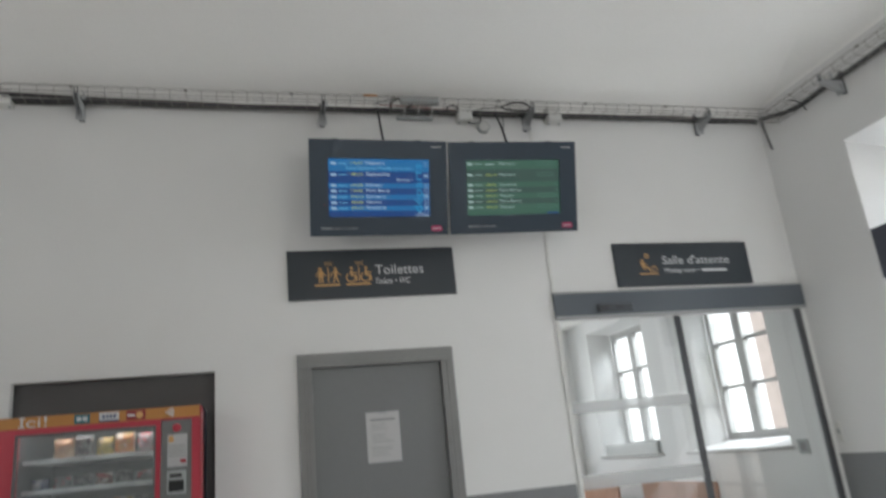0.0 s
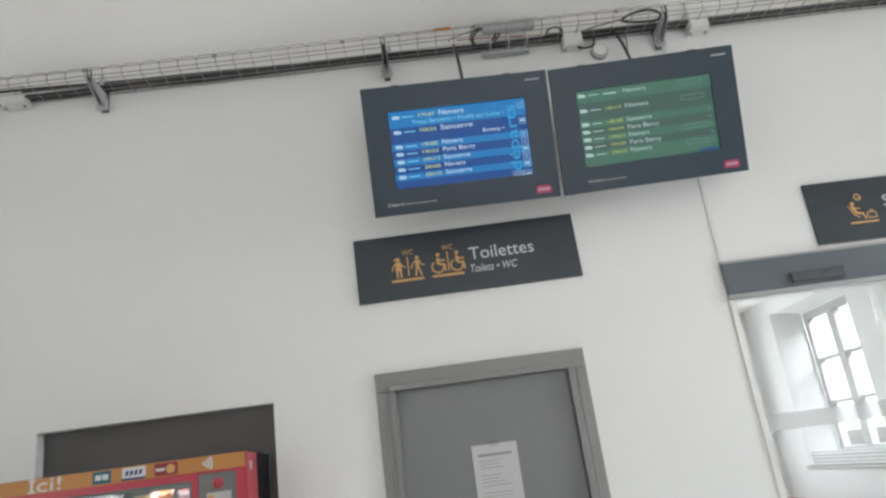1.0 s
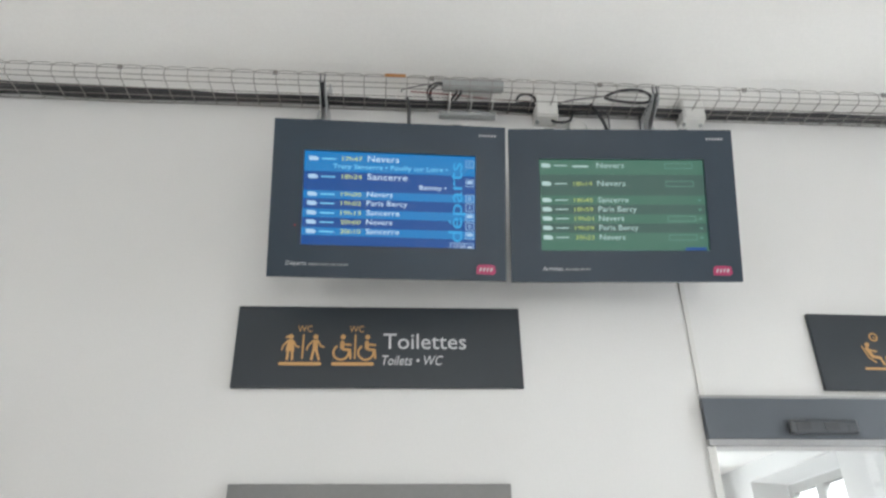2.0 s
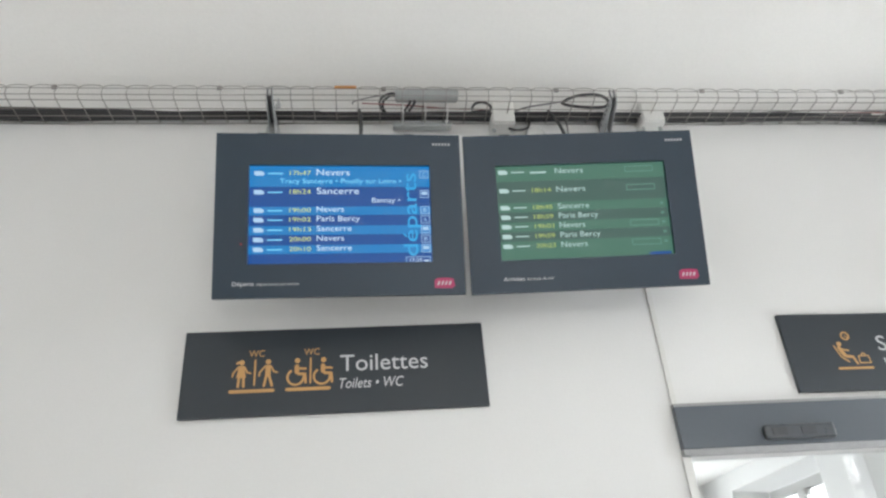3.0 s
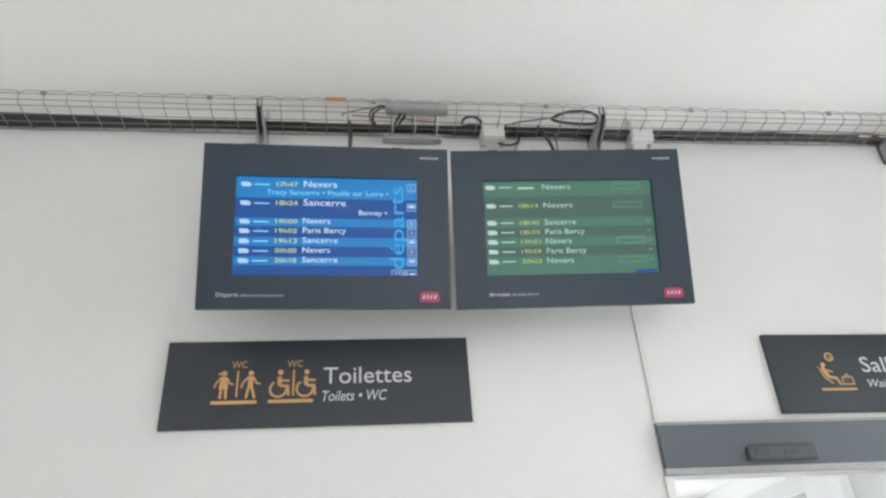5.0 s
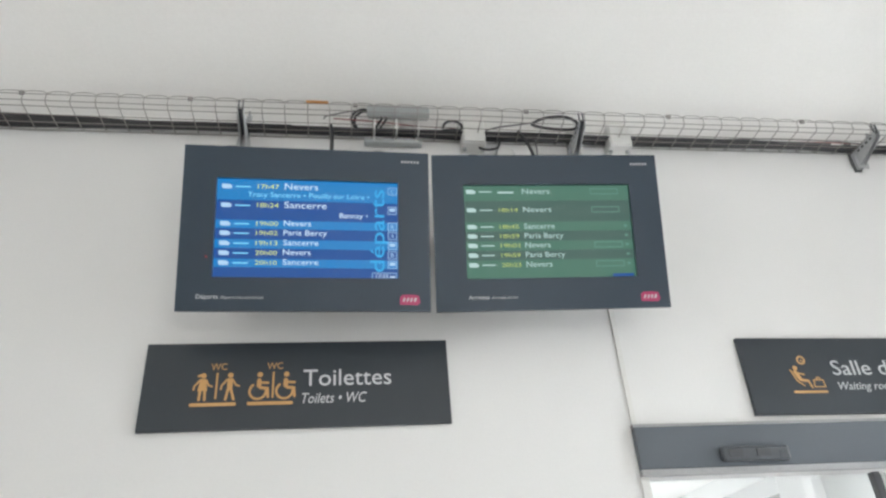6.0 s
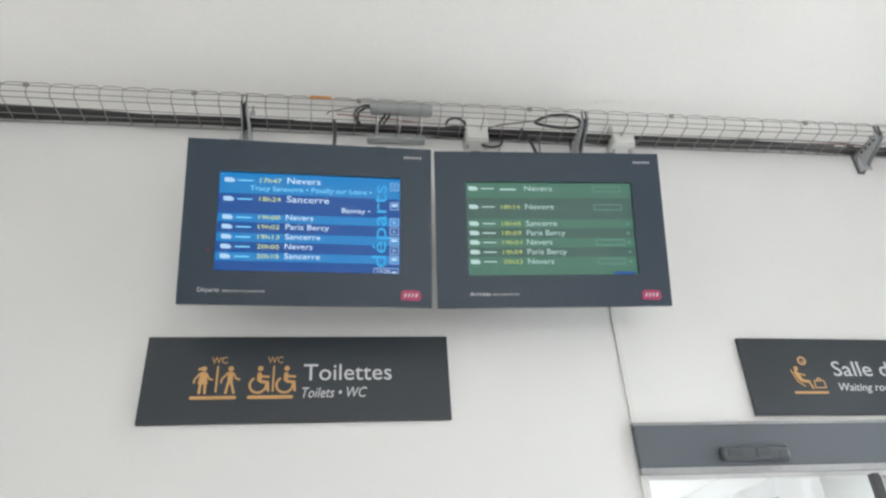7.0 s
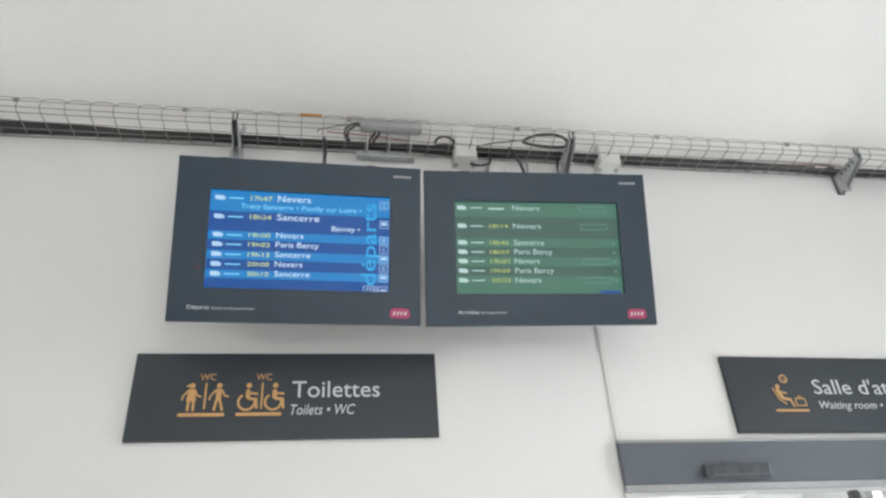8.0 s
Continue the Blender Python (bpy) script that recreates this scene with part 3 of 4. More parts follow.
for k, (a, b, c, d, w) in enumerate(((0.232, 0.186, 0.246, 0.155, 0.017), (0.240, 0.181, 0.270, 0.174, 0.0075), (0.248, 0.150, 0.281, 0.145, 0.012), (0.281, 0.145, 0.291, 0.116, 0.009), (0.211, 0.196, 0.230, 0.145, 0.0055), (0.230, 0.145, 0.257, 0.124, 0.0055))):
    flat("symbol_bar", bar_poly(a, b, c, d, w), waiting, ORANGEINK, 0.0003 + 0.0001 * k, 0.0016 + 0.00015 * k)
bm = bmesh.new()
for a, b, c, d in ((0.304, 0.118, 0.353, 0.118), (0.353, 0.118, 0.350, 0.149), (0.350, 0.149, 0.306, 0.149), (0.306, 0.149, 0.304, 0.118), (0.320, 0.149, 0.324, 0.160), (0.324, 0.160, 0.335, 0.160), (0.335, 0.160, 0.338, 0.149)):
    prism(bm, bar_poly(a, b, c, d, 0.005), "z", 0.0004, 0.0019)
part("symbol_case", bm, ORANGEINK, waiting, local=True)

side_sign = thing("hanging_sign", pose(RIGHT + 0.02, -1.4, 2.30), "dark grey sign board across the tall window opening", "sign", "station signs")
part("panel", boxm(RIGHT + 0.004, RIGHT + 0.030, -2.05, -0.803, 2.30, 2.668, bevel=0.002), SIGNBACK, side_sign)
for a, b in ((-0.806, -0.798), (-2.152, -2.045)):
    part("fixing_bracket", boxm(RIGHT + 0.012, RIGHT + 0.024, a, b, 2.46, 2.50), GALV, side_sign)


# ---- hall: the two train displays ----
def frustum(x, y, a, inset, b):
    """A box of half sizes x and y at height a that narrows by the inset towards height b."""
    bm = bmesh.new()
    rows = [[bm.verts.new((sx * (x - d), sy * (y - d), z)) for sx, sy in ((-1, -1), (1, -1), (1, 1), (-1, 1))] for d, z in ((0, a), (0, a - 0.012), (inset, b))]
    for p, q in zip(rows, rows[1:]):
        for i in range(4):
            bm.faces.new((p[i], p[(i + 1) % 4], q[(i + 1) % 4], q[i]))
    bm.faces.new(rows[0][::-1])
    bm.faces.new(rows[-1])
    return bm


def display(cx, cy, cz, yaw, roll, label):
    """The housing of a display with its recessed panel; local x right, y up the face, z out of it."""
    d = thing("train_display", pose(cx, cy, cz, 107.4, 0, yaw) @ pose(0, 0, 0, 0, 0, roll), label, "display", "train displays")
    w, h, lw, lh = 0.945, 0.646, 0.696, 0.390
    part("housing", slab(bmesh.new(), (-w / 2, w / 2), (-h / 2, h / 2), [(-lw / 2, lw / 2, -lh / 2, lh / 2)], "z", -0.022, 0.0), HOUSING, d, local=True)
    part("casing", frustum(w / 2 - 0.016, h / 2 - 0.016, -0.0225, 0.055, -0.115), HOUSESIDE, d, local=True)
    for sx in (-0.30, 0.27):
        part("top_catch", boxm(sx - 0.02, sx + 0.02, h / 2 - 0.001, h / 2 + 0.006, -0.03, -0.008, bevel=0.001), BLACK, d, local=True)
    # a steel arm from the casing to the wall
    m = world_of(d)
    a = m @ Vector((0, 0.02, -0.113))
    bm = boxm(a.x - 0.03, a.x + 0.03, a.y, 0.0, a.z - 0.03, a.z + 0.03)
    box(bm, a.x - 0.12, a.x + 0.12, -0.012, 0.0, a.z - 0.12, a.z + 0.12, bevel=0.002)
    part("wall_arm", bm, HOUSESIDE, d)
    logo = part("logo_plate", prism(bmesh.new(), [(0.352, -0.297), (0.420, -0.299), (0.431, -0.290), (0.426, -0.262), (0.400, -0.258), (0.362, -0.259), (0.353, -0.268)], "z", 0.0005, 0.002), LOGORED, d, "crimson logo plate", local=True)
    for p, q in ((0.362, 0.372), (0.377, 0.386), (0.391, 0.400), (0.405, 0.416)):
        part("logo_bar", prism(bmesh.new(), [(p, -0.286), (q - 0.002, -0.286), (q + 0.003, -0.271), (p + 0.005, -0.271)], "z", 0.0021, 0.0026), PAPER, logo, local=True)
    for k in range(6):
        part("maker_mark", boxm(0.362 + k * 0.0125, 0.3695 + k * 0.0125, 0.278, 0.287, 0.0004, 0.0014), PAPER, d, local=True)
    if yaw > 0:
        part("standby_light", prism(bmesh.new(), disc_poly(-0.372, -0.118, 0.003, 10), "z", 0.0003, 0.0015), LED, d, local=True)
    return d


def panel(d, base, bands):
    """The lit panel; bands are (top, bottom, material) as shares of its height."""
    lw, lh = 0.696, 0.390
    p = part("screen", boxm(-lw / 2, lw / 2, -lh / 2, lh / 2, -0.0205, -0.0165), base, d, local=True)
    for top, low, mat in bands:
        part("row_band", boxm(-lw / 2, lw / 2, lh / 2 - low * lh, lh / 2 - top * lh, -0.0164, -0.0160), mat, p, local=True)
    return p


def word(p, text, u, v, cap, width, mat, slant=0.0, turn=0.0):
    """Letters on a lit panel: the left end at u, the middle of the capitals at v, as shares of the panel."""
    x, y = -0.348 + u * 0.696, 0.195 - v * 0.390
    if turn:
        return part("lettering", moved(letters(text, cap, width, slant, 0.0004), x + cap / 2, y, -0.0158, turn), mat, p, local=True)
    return part("lettering", moved(letters(text, cap, width, slant, 0.0004), x, y - cap / 2, -0.0158), mat, p, local=True)


def bar(p, u0, u1, v, h, mat, name="illegible_word"):
    x0, x1, y = -0.348 + u0 * 0.696, -0.348 + u1 * 0.696, 0.195 - v * 0.390
    return part(name, boxm(x0, x1, y - h / 2, y + h / 2, -0.0158, -0.0154), mat, p, local=True)


def train_mark(p, u, v, mat):
    x, y = -0.348 + u * 0.696, 0.195 - v * 0.390
    poly = [(x, y + 0.0095), (x + 0.028, y + 0.0095), (x + 0.040, y + 0.001), (x + 0.036, y - 0.0085), (x + 0.004, y - 0.0085), (x, y - 0.003)]
    return part("train_symbol", prism(bmesh.new(), poly, "z", -0.0158, -0.0154), mat, p, local=True)


def outline(p, u0, u1, v0, v1, mat, w=0.0022):
    x0, x1, y0, y1 = -0.348 + u0 * 0.696, -0.348 + u1 * 0.696, 0.195 - v1 * 0.390, 0.195 - v0 * 0.390
    return part("box_outline", slab(bmesh.new(), (x0, x1), (y0, y1), [(x0 + w, x1 - w, y0 + w, y1 - w)], "z", -0.0158, -0.0154), mat, p, local=True)


left_display = display(0.6175, -0.372, 3.1655, 1.5, 0.42, "dark wall display with a lit blue departures list")
lp = panel(left_display, BLUE2, [(0.0, 0.215, BLUE1), (0.42, 0.505, BLUE1), (0.615, 0.705, BLUE1), (0.81, 0.895, BLUE1)])
WORDS = {"Nevers": 0.118, "Sancerre": 0.155, "Paris Bercy": 0.165}
for v, hour, place, big in ((0.078, "17h47", "Nevers", 1.08), (0.272, "18h24", "Sancerre", 1.05), (0.460, "19h00", "Nevers", 0.88), (0.556, "19h02", "Paris Bercy", 1.0), (0.657, "19h13", "Sancerre", 0.86), (0.755, "20h00", "Nevers", 0.88), (0.853, "20h10", "Sancerre", 0.86)):
    train_mark(lp, 0.025, v, SOFTLIT)
    bar(lp, 0.100, 0.180, v, 0.0048, PALECYAN)
    word(lp, hour, 0.218, v - 0.006, 0.0175 * (1 if big > 1 else 0.92), 0.081, YELLOW)
    word(lp, place, 0.366, v - 0.014, 0.0245 if big > 1.02 else 0.0208, WORDS[place] * big, LIT)
word(lp, "Tracy Sancerre \u2022 Pouilly sur Loire \u2022", 0.165, 0.155, 0.0185, 0.468, PALECYAN)
word(lp, "Bannay \u2022", 0.672, 0.355, 0.0185, 0.110, LIT)
word(lp, "d\u00e9parts", 0.884, 0.93, 0.054, 0.335, CYAN, turn=90)
for v, letter in ((0.085, "C"), (0.29, ""), (0.460, "B"), (0.556, "A"), (0.657, ""), (0.755, "B"), (0.853, "")):
    outline(lp, 0.944, 0.994, v - 0.040, v + 0.040, SOFTLIT)
    if letter:
        word(lp, letter, 0.960, v, 0.015, 0.0125, SOFTLIT)
    else:
        bar(lp, 0.953, 0.985, v - 0.006, 0.013, SOFTLIT, "bus_symbol")
outline(lp, 0.855, 0.992, 0.937, 0.998, SOFTLIT)
word(lp, "17:25", 0.876, 0.972, 0.0125, 0.048, LIT)
bar(lp, 0.955, 0.982, 0.978, 0.006, LIT)
part("lettering", moved(letters("D\u00e9parts", 0.015, 0.078), -0.400, -0.277, 0.0005), WHITEINK, left_display, local=True)
part("lettering", moved(letters("departures-partenze", 0.0105, 0.156, 0.25), -0.314, -0.2765, 0.0005), PAPER, left_display, local=True)

right_display = display(1.5815, -0.3685, 3.1725, -2.4, 0.12, "dark wall display with a dim green arrivals list")
rp = panel(right_display, GREEN2, [(0.0, 0.165, GREEN1), (0.395, 0.495, GREEN1), (0.60, 0.70, GREEN1), (0.80, 1.0, GREEN1)])
for v, hour, place, big in ((0.066, "17h24", "Nevers", 0.98), (0.266, "18h14", "Nevers", 1.0), (0.447, "18h45", "Sancerre", 0.82), (0.548, "18h59", "Paris Bercy", 0.97), (0.648, "19h01", "Nevers", 0.88), (0.750, "19h59", "Paris Bercy", 0.98), (0.852, "20h23", "Nevers", 0.9)):
    train_mark(rp, 0.018, v, LITDIM)
    bar(rp, 0.095, 0.170, v, 0.0048, LITDIM)
    if v < 0.1:
        bar(rp, 0.205, 0.300, v + 0.008, 0.0075, LITDIM)
    else:
        word(rp, hour, 0.208, v, 0.0160, 0.078, YELLOWDIM)
    word(rp, place, 0.352, v - 0.004, 0.0215, WORDS[place] * big, LITDIM)
for v in (0.068, 0.268, 0.650, 0.853):
    outline(rp, 0.765, 0.935, v - 0.034, v + 0.030, PALEGREEN, 0.003)
for v in (0.447, 0.548, 0.648, 0.750, 0.852):
    bar(rp, 0.955, 0.972, v, 0.009, PALEGREEN, "platform_mark")
bar(rp, 0.86, 0.985, 0.975, 0.012, BLUE2, "clock_box")
part("lettering", moved(letters("Arriv\u00e9es", 0.015, 0.082), -0.345, -0.277, 0.0005), WHITEINK, right_display, local=True)
part("lettering", moved(letters("Arrivals-Arrivi", 0.0105, 0.108, 0.25), -0.257, -0.2765, 0.0005), PAPER, right_display, local=True)


# ---- hall: wire cable trays along the walls ----
TRAY_Z, TRAY_W = 3.908, 0.19
rng = random.Random(11)


def cable_tray(m, x0, x1, label, clip_at):
    """A wire basket tray at the wall y = 0 of the pose m, from x0 to x1."""
    t = thing("cable_tray", m, label, "cable tray", "cable trays")
    back, front = -0.014, -0.014 - TRAY_W
    for y, z in ((front, TRAY_Z + 0.042), (front + 0.002, TRAY_Z + 0.006), (front + 0.030, TRAY_Z - 0.001), (front + 0.085, TRAY_Z - 0.002), (front + 0.135, TRAY_Z - 0.003), (back, TRAY_Z - 0.002), (back, TRAY_Z + 0.040)):
        pts = [(x0 + (x1 - x0) * k / 40, y + rng.uniform(-0.0015, 0.0015), z + 0.005 * math.sin(k * 0.55) * 0.5 + rng.uniform(-0.001, 0.001)) for k in range(41)]
        part("long_wire", tube(bmesh.new(), pts, 0.0023, 6), WIRE, t, local=True, smooth=True)
    n = int((x1 - x0) / 0.102)
    cross = None
    for i in range(n + 1):
        x = x0 + 0.02 + i * 0.102
        if cross is None:
            pts = [(0, front, TRAY_Z + 0.044), (0.0, front, TRAY_Z + 0.014), (0, front + 0.004, TRAY_Z + 0.004), (0, front + 0.014, TRAY_Z - 0.003), (0, front + 0.06, TRAY_Z - 0.005), (0, back - 0.015, TRAY_Z - 0.006), (0, back - 0.002, TRAY_Z + 0.002), (0, back, TRAY_Z + 0.042)]
            c = part("cross_wire", tube(bmesh.new(), pts, 0.0022, 6), WIRE, t, local=True, smooth=True)
            cross = c.data
        else:
            c = new("cross_wire", cross)
            c.parent = t
        c.matrix_basis = pose(x + rng.uniform(-0.002, 0.002), 0, rng.uniform(-0.001, 0.001), 0, 0, rng.uniform(-1.0, 1.0))
    arc = []
    for i in range(n):
        for k in range(6):
            s = k / 6
            arc.append((x0 + 0.02 + (i + s) * 0.102, front - 0.001, TRAY_Z + 0.044 + 0.012 * (1 - (2 * s - 1) ** 4)))
    part("scalloped_edge_wire", tube(bmesh.new(), arc, 0.0019, 6), WIRE, t, local=True, smooth=True)
    for x in clip_at:
        part("splice_clip", boxm(x - 0.011, x + 0.011, front - 0.006, front + 0.006, TRAY_Z + 0.034, TRAY_Z + 0.054, bevel=0.002), WIRE, t, local=True)
    return t


def tray_bracket(m):
    """A slotted wall post with a tapered steel cantilever arm whose tip hooks the tray."""
    b = thing("tray_bracket", m, "galvanised steel cantilever bracket fixed to the wall", "bracket", "tray brackets")
    top = TRAY_Z - 0.010
    post = part("wall_post", boxm(-0.017, 0.017, -0.016, 0.0, 3.795, 3.985, bevel=0.0015), STRUT, b, "slotted steel post, coloured dark for its shaded channel", local=True)
    for k in range(5):
        part("slot", boxm(-0.006, 0.006, -0.0168, -0.0158, 3.812 + k * 0.034, 3.832 + k * 0.034), BLACK, post, local=True)
    for sx in (-0.015, 0.0115):
        part("web", prism(bmesh.new(), [(-0.0165, 3.800), (-0.045, 3.802), (-0.205, top - 0.026), (-0.212, top), (-0.0165, top)], "x", sx, sx + 0.0035), GALV, b, local=True)
    part("top_flange", boxm(-0.015, 0.015, -0.212, -0.017, top, top + 0.0035), STRUT, b, local=True)
    for k in range(4):
        part("slot", boxm(-0.0158, -0.0151, -0.085 - k * 0.032, -0.068 - k * 0.032, top - 0.020, top - 0.008), BLACK, b, local=True)
    part("foot", prism(bmesh.new(), [(-0.031, 3.790), (0.031, 3.790), (0.034, 3.815), (0.029, 3.852), (0.016, 3.880), (-0.016, 3.880), (-0.029, 3.852), (-0.034, 3.815)], "y", -0.050, -0.0455), GALV, b, local=True)
    for sx in (-0.013, 0.006):
        part("hook", prism(bmesh.new(), [(-0.212, top), (-0.200, top), (-0.203, top + 0.050), (-0.210, top + 0.054)], "x", sx, sx + 0.006), STRUT, b, local=True)
    part("tray_clip", prism(bmesh.new(), [(0.016, top + 0.004), (0.040, top + 0.004), (0.040, top + 0.030), (0.034, top + 0.036), (0.032, top + 0.062), (0.024, top + 0.062), (0.022, top + 0.030), (0.016, top + 0.026)], "y", -0.128, -0.118), GALV, b, local=True)
    for zz in (3.804, 3.978):
        part("bolt", prism(bmesh.new(), disc_poly(0, zz, 0.006, 6), "y", -0.021, -0.0165), GALV, b, local=True)
    return b


CLIPS = [-0.649 - 0.71 * k for k in range(5, 0, -1)] + [-0.649, 0.061, 0.80, 1.616, 2.34, 3.06]
cable_tray(Matrix(), LEFT + 0.05, RIGHT - 0.02, "long wire basket cable tray under the ceiling", CLIPS)
EAST = pose(RIGHT, 0, -0.095, 0, 0, -90)
cable_tray(EAST, 0.225, 6.0, "wire basket cable tray along the window wall", [0.62, 1.3, 2.1])
first = tray_bracket(pose(0.285, 0, 0))
for bx in (-4.55, -2.94, -1.329, 1.885, 3.453):
    copy_thing(first, pose(bx, 0, 0))
for by in (0.93, 2.55, 4.2):
    copy_thing(first, EAST @ pose(by, 0, 0))


def cable(name, pts, r, mat, label, n=8, per=6):
    return solid(name, tube(bmesh.new(), smooth_line(pts, per), r, n), mat, label, "cable", "cables", smooth=True)


rng = random.Random(5)
for k, (r, y, z, mat) in enumerate(((0.013, -0.034, 0.010, CABLE), (0.011, -0.060, 0.008, CABLE), (0.009, -0.046, 0.022, CABLE), (0.007, -0.080, 0.004, CABLE), (0.006, -0.066, 0.020, CABLEGREY), (0.008, -0.026, 0.026, CABLE))):
    end = RIGHT - 0.06 if k < 3 else 2.1 + 0.3 * k
    pts, x = [], LEFT + 0.08
    while x < end:
        pts.append((x, y + rng.uniform(-0.008, 0.008), TRAY_Z + z + rng.uniform(-0.002, 0.005)))
        x += rng.uniform(0.22, 0.42)
    pts.append((end, y, TRAY_Z + z))
    cable("tray_cable", pts, r, mat, "thick black cable lying in the wire tray", 8, 4)
    if k < 3:
        pts = [(RIGHT + y, -0.10 - 0.35 * i, TRAY_Z - 0.095 * min(i, 1) + z + rng.uniform(-0.002, 0.004)) for i in range(15)]
        cable("tray_cable", pts, r, mat, "thick black cable lying in the wire tray", 8, 3)
# a loose cable above the bundle at the far end
cable("loose_cable", [(-2.6, -0.10, TRAY_Z + 0.01), (-1.9, -0.12, TRAY_Z + 0.022), (-1.2, -0.092, TRAY_Z + 0.022), (-0.85, -0.088, TRAY_Z + 0.020), (-0.60, -0.086, TRAY_Z + 0.017), (-0.36, -0.082, TRAY_Z + 0.013), (-0.15, -0.074, TRAY_Z + 0.009), (0.10, -0.070, TRAY_Z + 0.008)], 0.008, CABLE, "loose black cable across the wire tray")
cable("loose_cable", [(-3.0, -0.09, TRAY_Z + 0.012), (-2.1, -0.10, TRAY_Z + 0.018), (-1.5, -0.100, TRAY_Z + 0.014), (-1.0, -0.086, TRAY_Z + 0.012), (-0.5, -0.078, TRAY_Z + 0.010), (0.0, -0.082, TRAY_Z + 0.006), (0.5, -0.086, TRAY_Z + 0.008)], 0.006, CABLE, "loose black cable across the wire tray")
# drops to the displays
cable("display_cable", [(0.685, -0.085, TRAY_Z + 0.02), (0.692, -0.10, 3.88), (0.694, -0.135, 3.78), (0.692, -0.21, 3.62), (0.690, -0.30, 3.46)], 0.0085, CABLE, "black cable hanging from the tray to a display")
cable("display_cable", [(1.60, -0.085, TRAY_Z + 0.02), (1.622, -0.09, 3.88), (1.632, -0.13, 3.79), (1.630, -0.21, 3.62), (1.625, -0.30, 3.46)], 0.0085, CABLE, "black cable hanging from the tray to a display")
cable("thin_cable", [(1.69, -0.05, TRAY_Z + 0.01), (1.70, -0.03, 3.86), (1.695, -0.02, 3.75), (1.70, -0.06, 3.55), (1.70, -0.12, 3.40)], 0.004, CABLEGREY, "thin grey cable hanging behind a display")
cable("thin_cable", [(1.43, -0.10, TRAY_Z + 0.006), (1.50, -0.125, TRAY_Z + 0.010), (1.58, -0.135, TRAY_Z + 0.018), (1.66, -0.140, TRAY_Z + 0.030)], 0.0045, CABLEGREY, "thin grey wire in the tray", 6)
cable("looped_cable", [(1.655, -0.135, TRAY_Z + 0.026), (1.70, -0.148, TRAY_Z + 0.046), (1.76, -0.156, TRAY_Z + 0.058), (1.83, -0.160, TRAY_Z + 0.056), (1.882, -0.150, TRAY_Z + 0.034), (1.87, -0.130, TRAY_Z + 0.008), (1.77, -0.128, TRAY_Z + 0.006), (1.69, -0.132, TRAY_Z + 0.014), (1.655, -0.135, TRAY_Z + 0.026)], 0.0075, CABLE, "black cable looped in the tray")
cable("looped_cable", [(1.22, -0.10, TRAY_Z + 0.010), (1.235, -0.125, TRAY_Z + 0.026), (1.275, -0.128, TRAY_Z + 0.034), (1.310, -0.115, TRAY_Z + 0.024), (1.315, -0.100, TRAY_Z + 0.008)], 0.0065, CABLE, "black cable looped in the tray")
TUBE_Z = TRAY_Z + 0.055
for dy in (0.0, 0.014):
    cable("looped_cable", [(0.870, -0.152 + dy, TUBE_Z + 0.004), (0.838, -0.152 + dy, TUBE_Z + 0.010), (0.806, -0.150 + dy, TUBE_Z - 0.002 - dy), (0.786 + dy, -0.142 + dy, TUBE_Z - 0.022), (0.784 + dy, -0.120 + dy, TRAY_Z + 0.018), (0.800 + dy, -0.085 + dy, TRAY_Z + 0.012)], 0.0060, CABLE, "black cable bent up to the splice tube")
for dx in (0.0, 0.022):
    cable("looped_cable", [(0.915 + dx, -0.152, TUBE_Z - 0.020), (0.925 + dx, -0.150, TUBE_Z - 0.036), (0.920 + dx, -0.135, TRAY_Z + 0.014), (0.900 + dx, -0.090, TRAY_Z + 0.012)], 0.0060, CABLE, "short black cable below the splice tube")
cable("thin_cable", [(0.655, -0.145, TRAY_Z + 0.004), (0.662, -0.150, TRAY_Z + 0.016), (0.700, -0.152, TRAY_Z + 0.028), (0.750, -0.150, TUBE_Z - 0.010), (0.800, -0.148, TUBE_Z + 0.004)], 0.0035, CABLEGREY, "thin grey wire in the tray", 6)
cable("thin_cable", [(0.70, -0.15, TRAY_Z + 0.005), (0.90, -0.13, TRAY_Z + 0.012), (1.10, -0.11, TRAY_Z + 0.01), (1.28, -0.10, TRAY_Z + 0.015)], 0.003, CABLERED, "thin red wire in the tray", 6)
cable("thin_cable", [(2.6, -0.05, TRAY_Z + 0.028), (3.0, -0.06, TRAY_Z + 0.030), (3.4, -0.07, TRAY_Z + 0.026), (3.8, -0.05, TRAY_Z + 0.02)], 0.003, CABLERED, "thin red wire in the tray", 6)
cable("thin_cable", [(2.55, -0.08, TRAY_Z + 0.006), (2.9, -0.10, TRAY_Z + 0.012), (3.3, -0.085, TRAY_Z + 0.024), (3.7, -0.06, TRAY_Z + 0.012)], 0.004, CABLEGREY, "thin grey wire in the tray", 6)
cable("thin_cable", [(1.40, -0.055, 3.842), (1.44, -0.06, 3.828), (1.485, -0.06, 3.838), (1.505, -0.055, 3.870), (1.508, -0.05, TRAY_Z)], 0.006, CABLE, "short black cable from a junction box")
cable("thin_cable", [(1.20, -0.07, TRAY_Z + 0.012), (1.24, -0.085, TRAY_Z + 0.012), (1.28, -0.08, TRAY_Z + 0.020), (1.32, -0.07, TRAY_Z + 0.026)], 0.007, CABLE, "short black cable into a junction box")
cable("thin_cable", [(2.17, -0.06, TRAY_Z + 0.006), (2.24, -0.072, TRAY_Z + 0.010), (2.32, -0.075, TRAY_Z + 0.005)], 0.007, CABLE, "short black cable from a junction box")
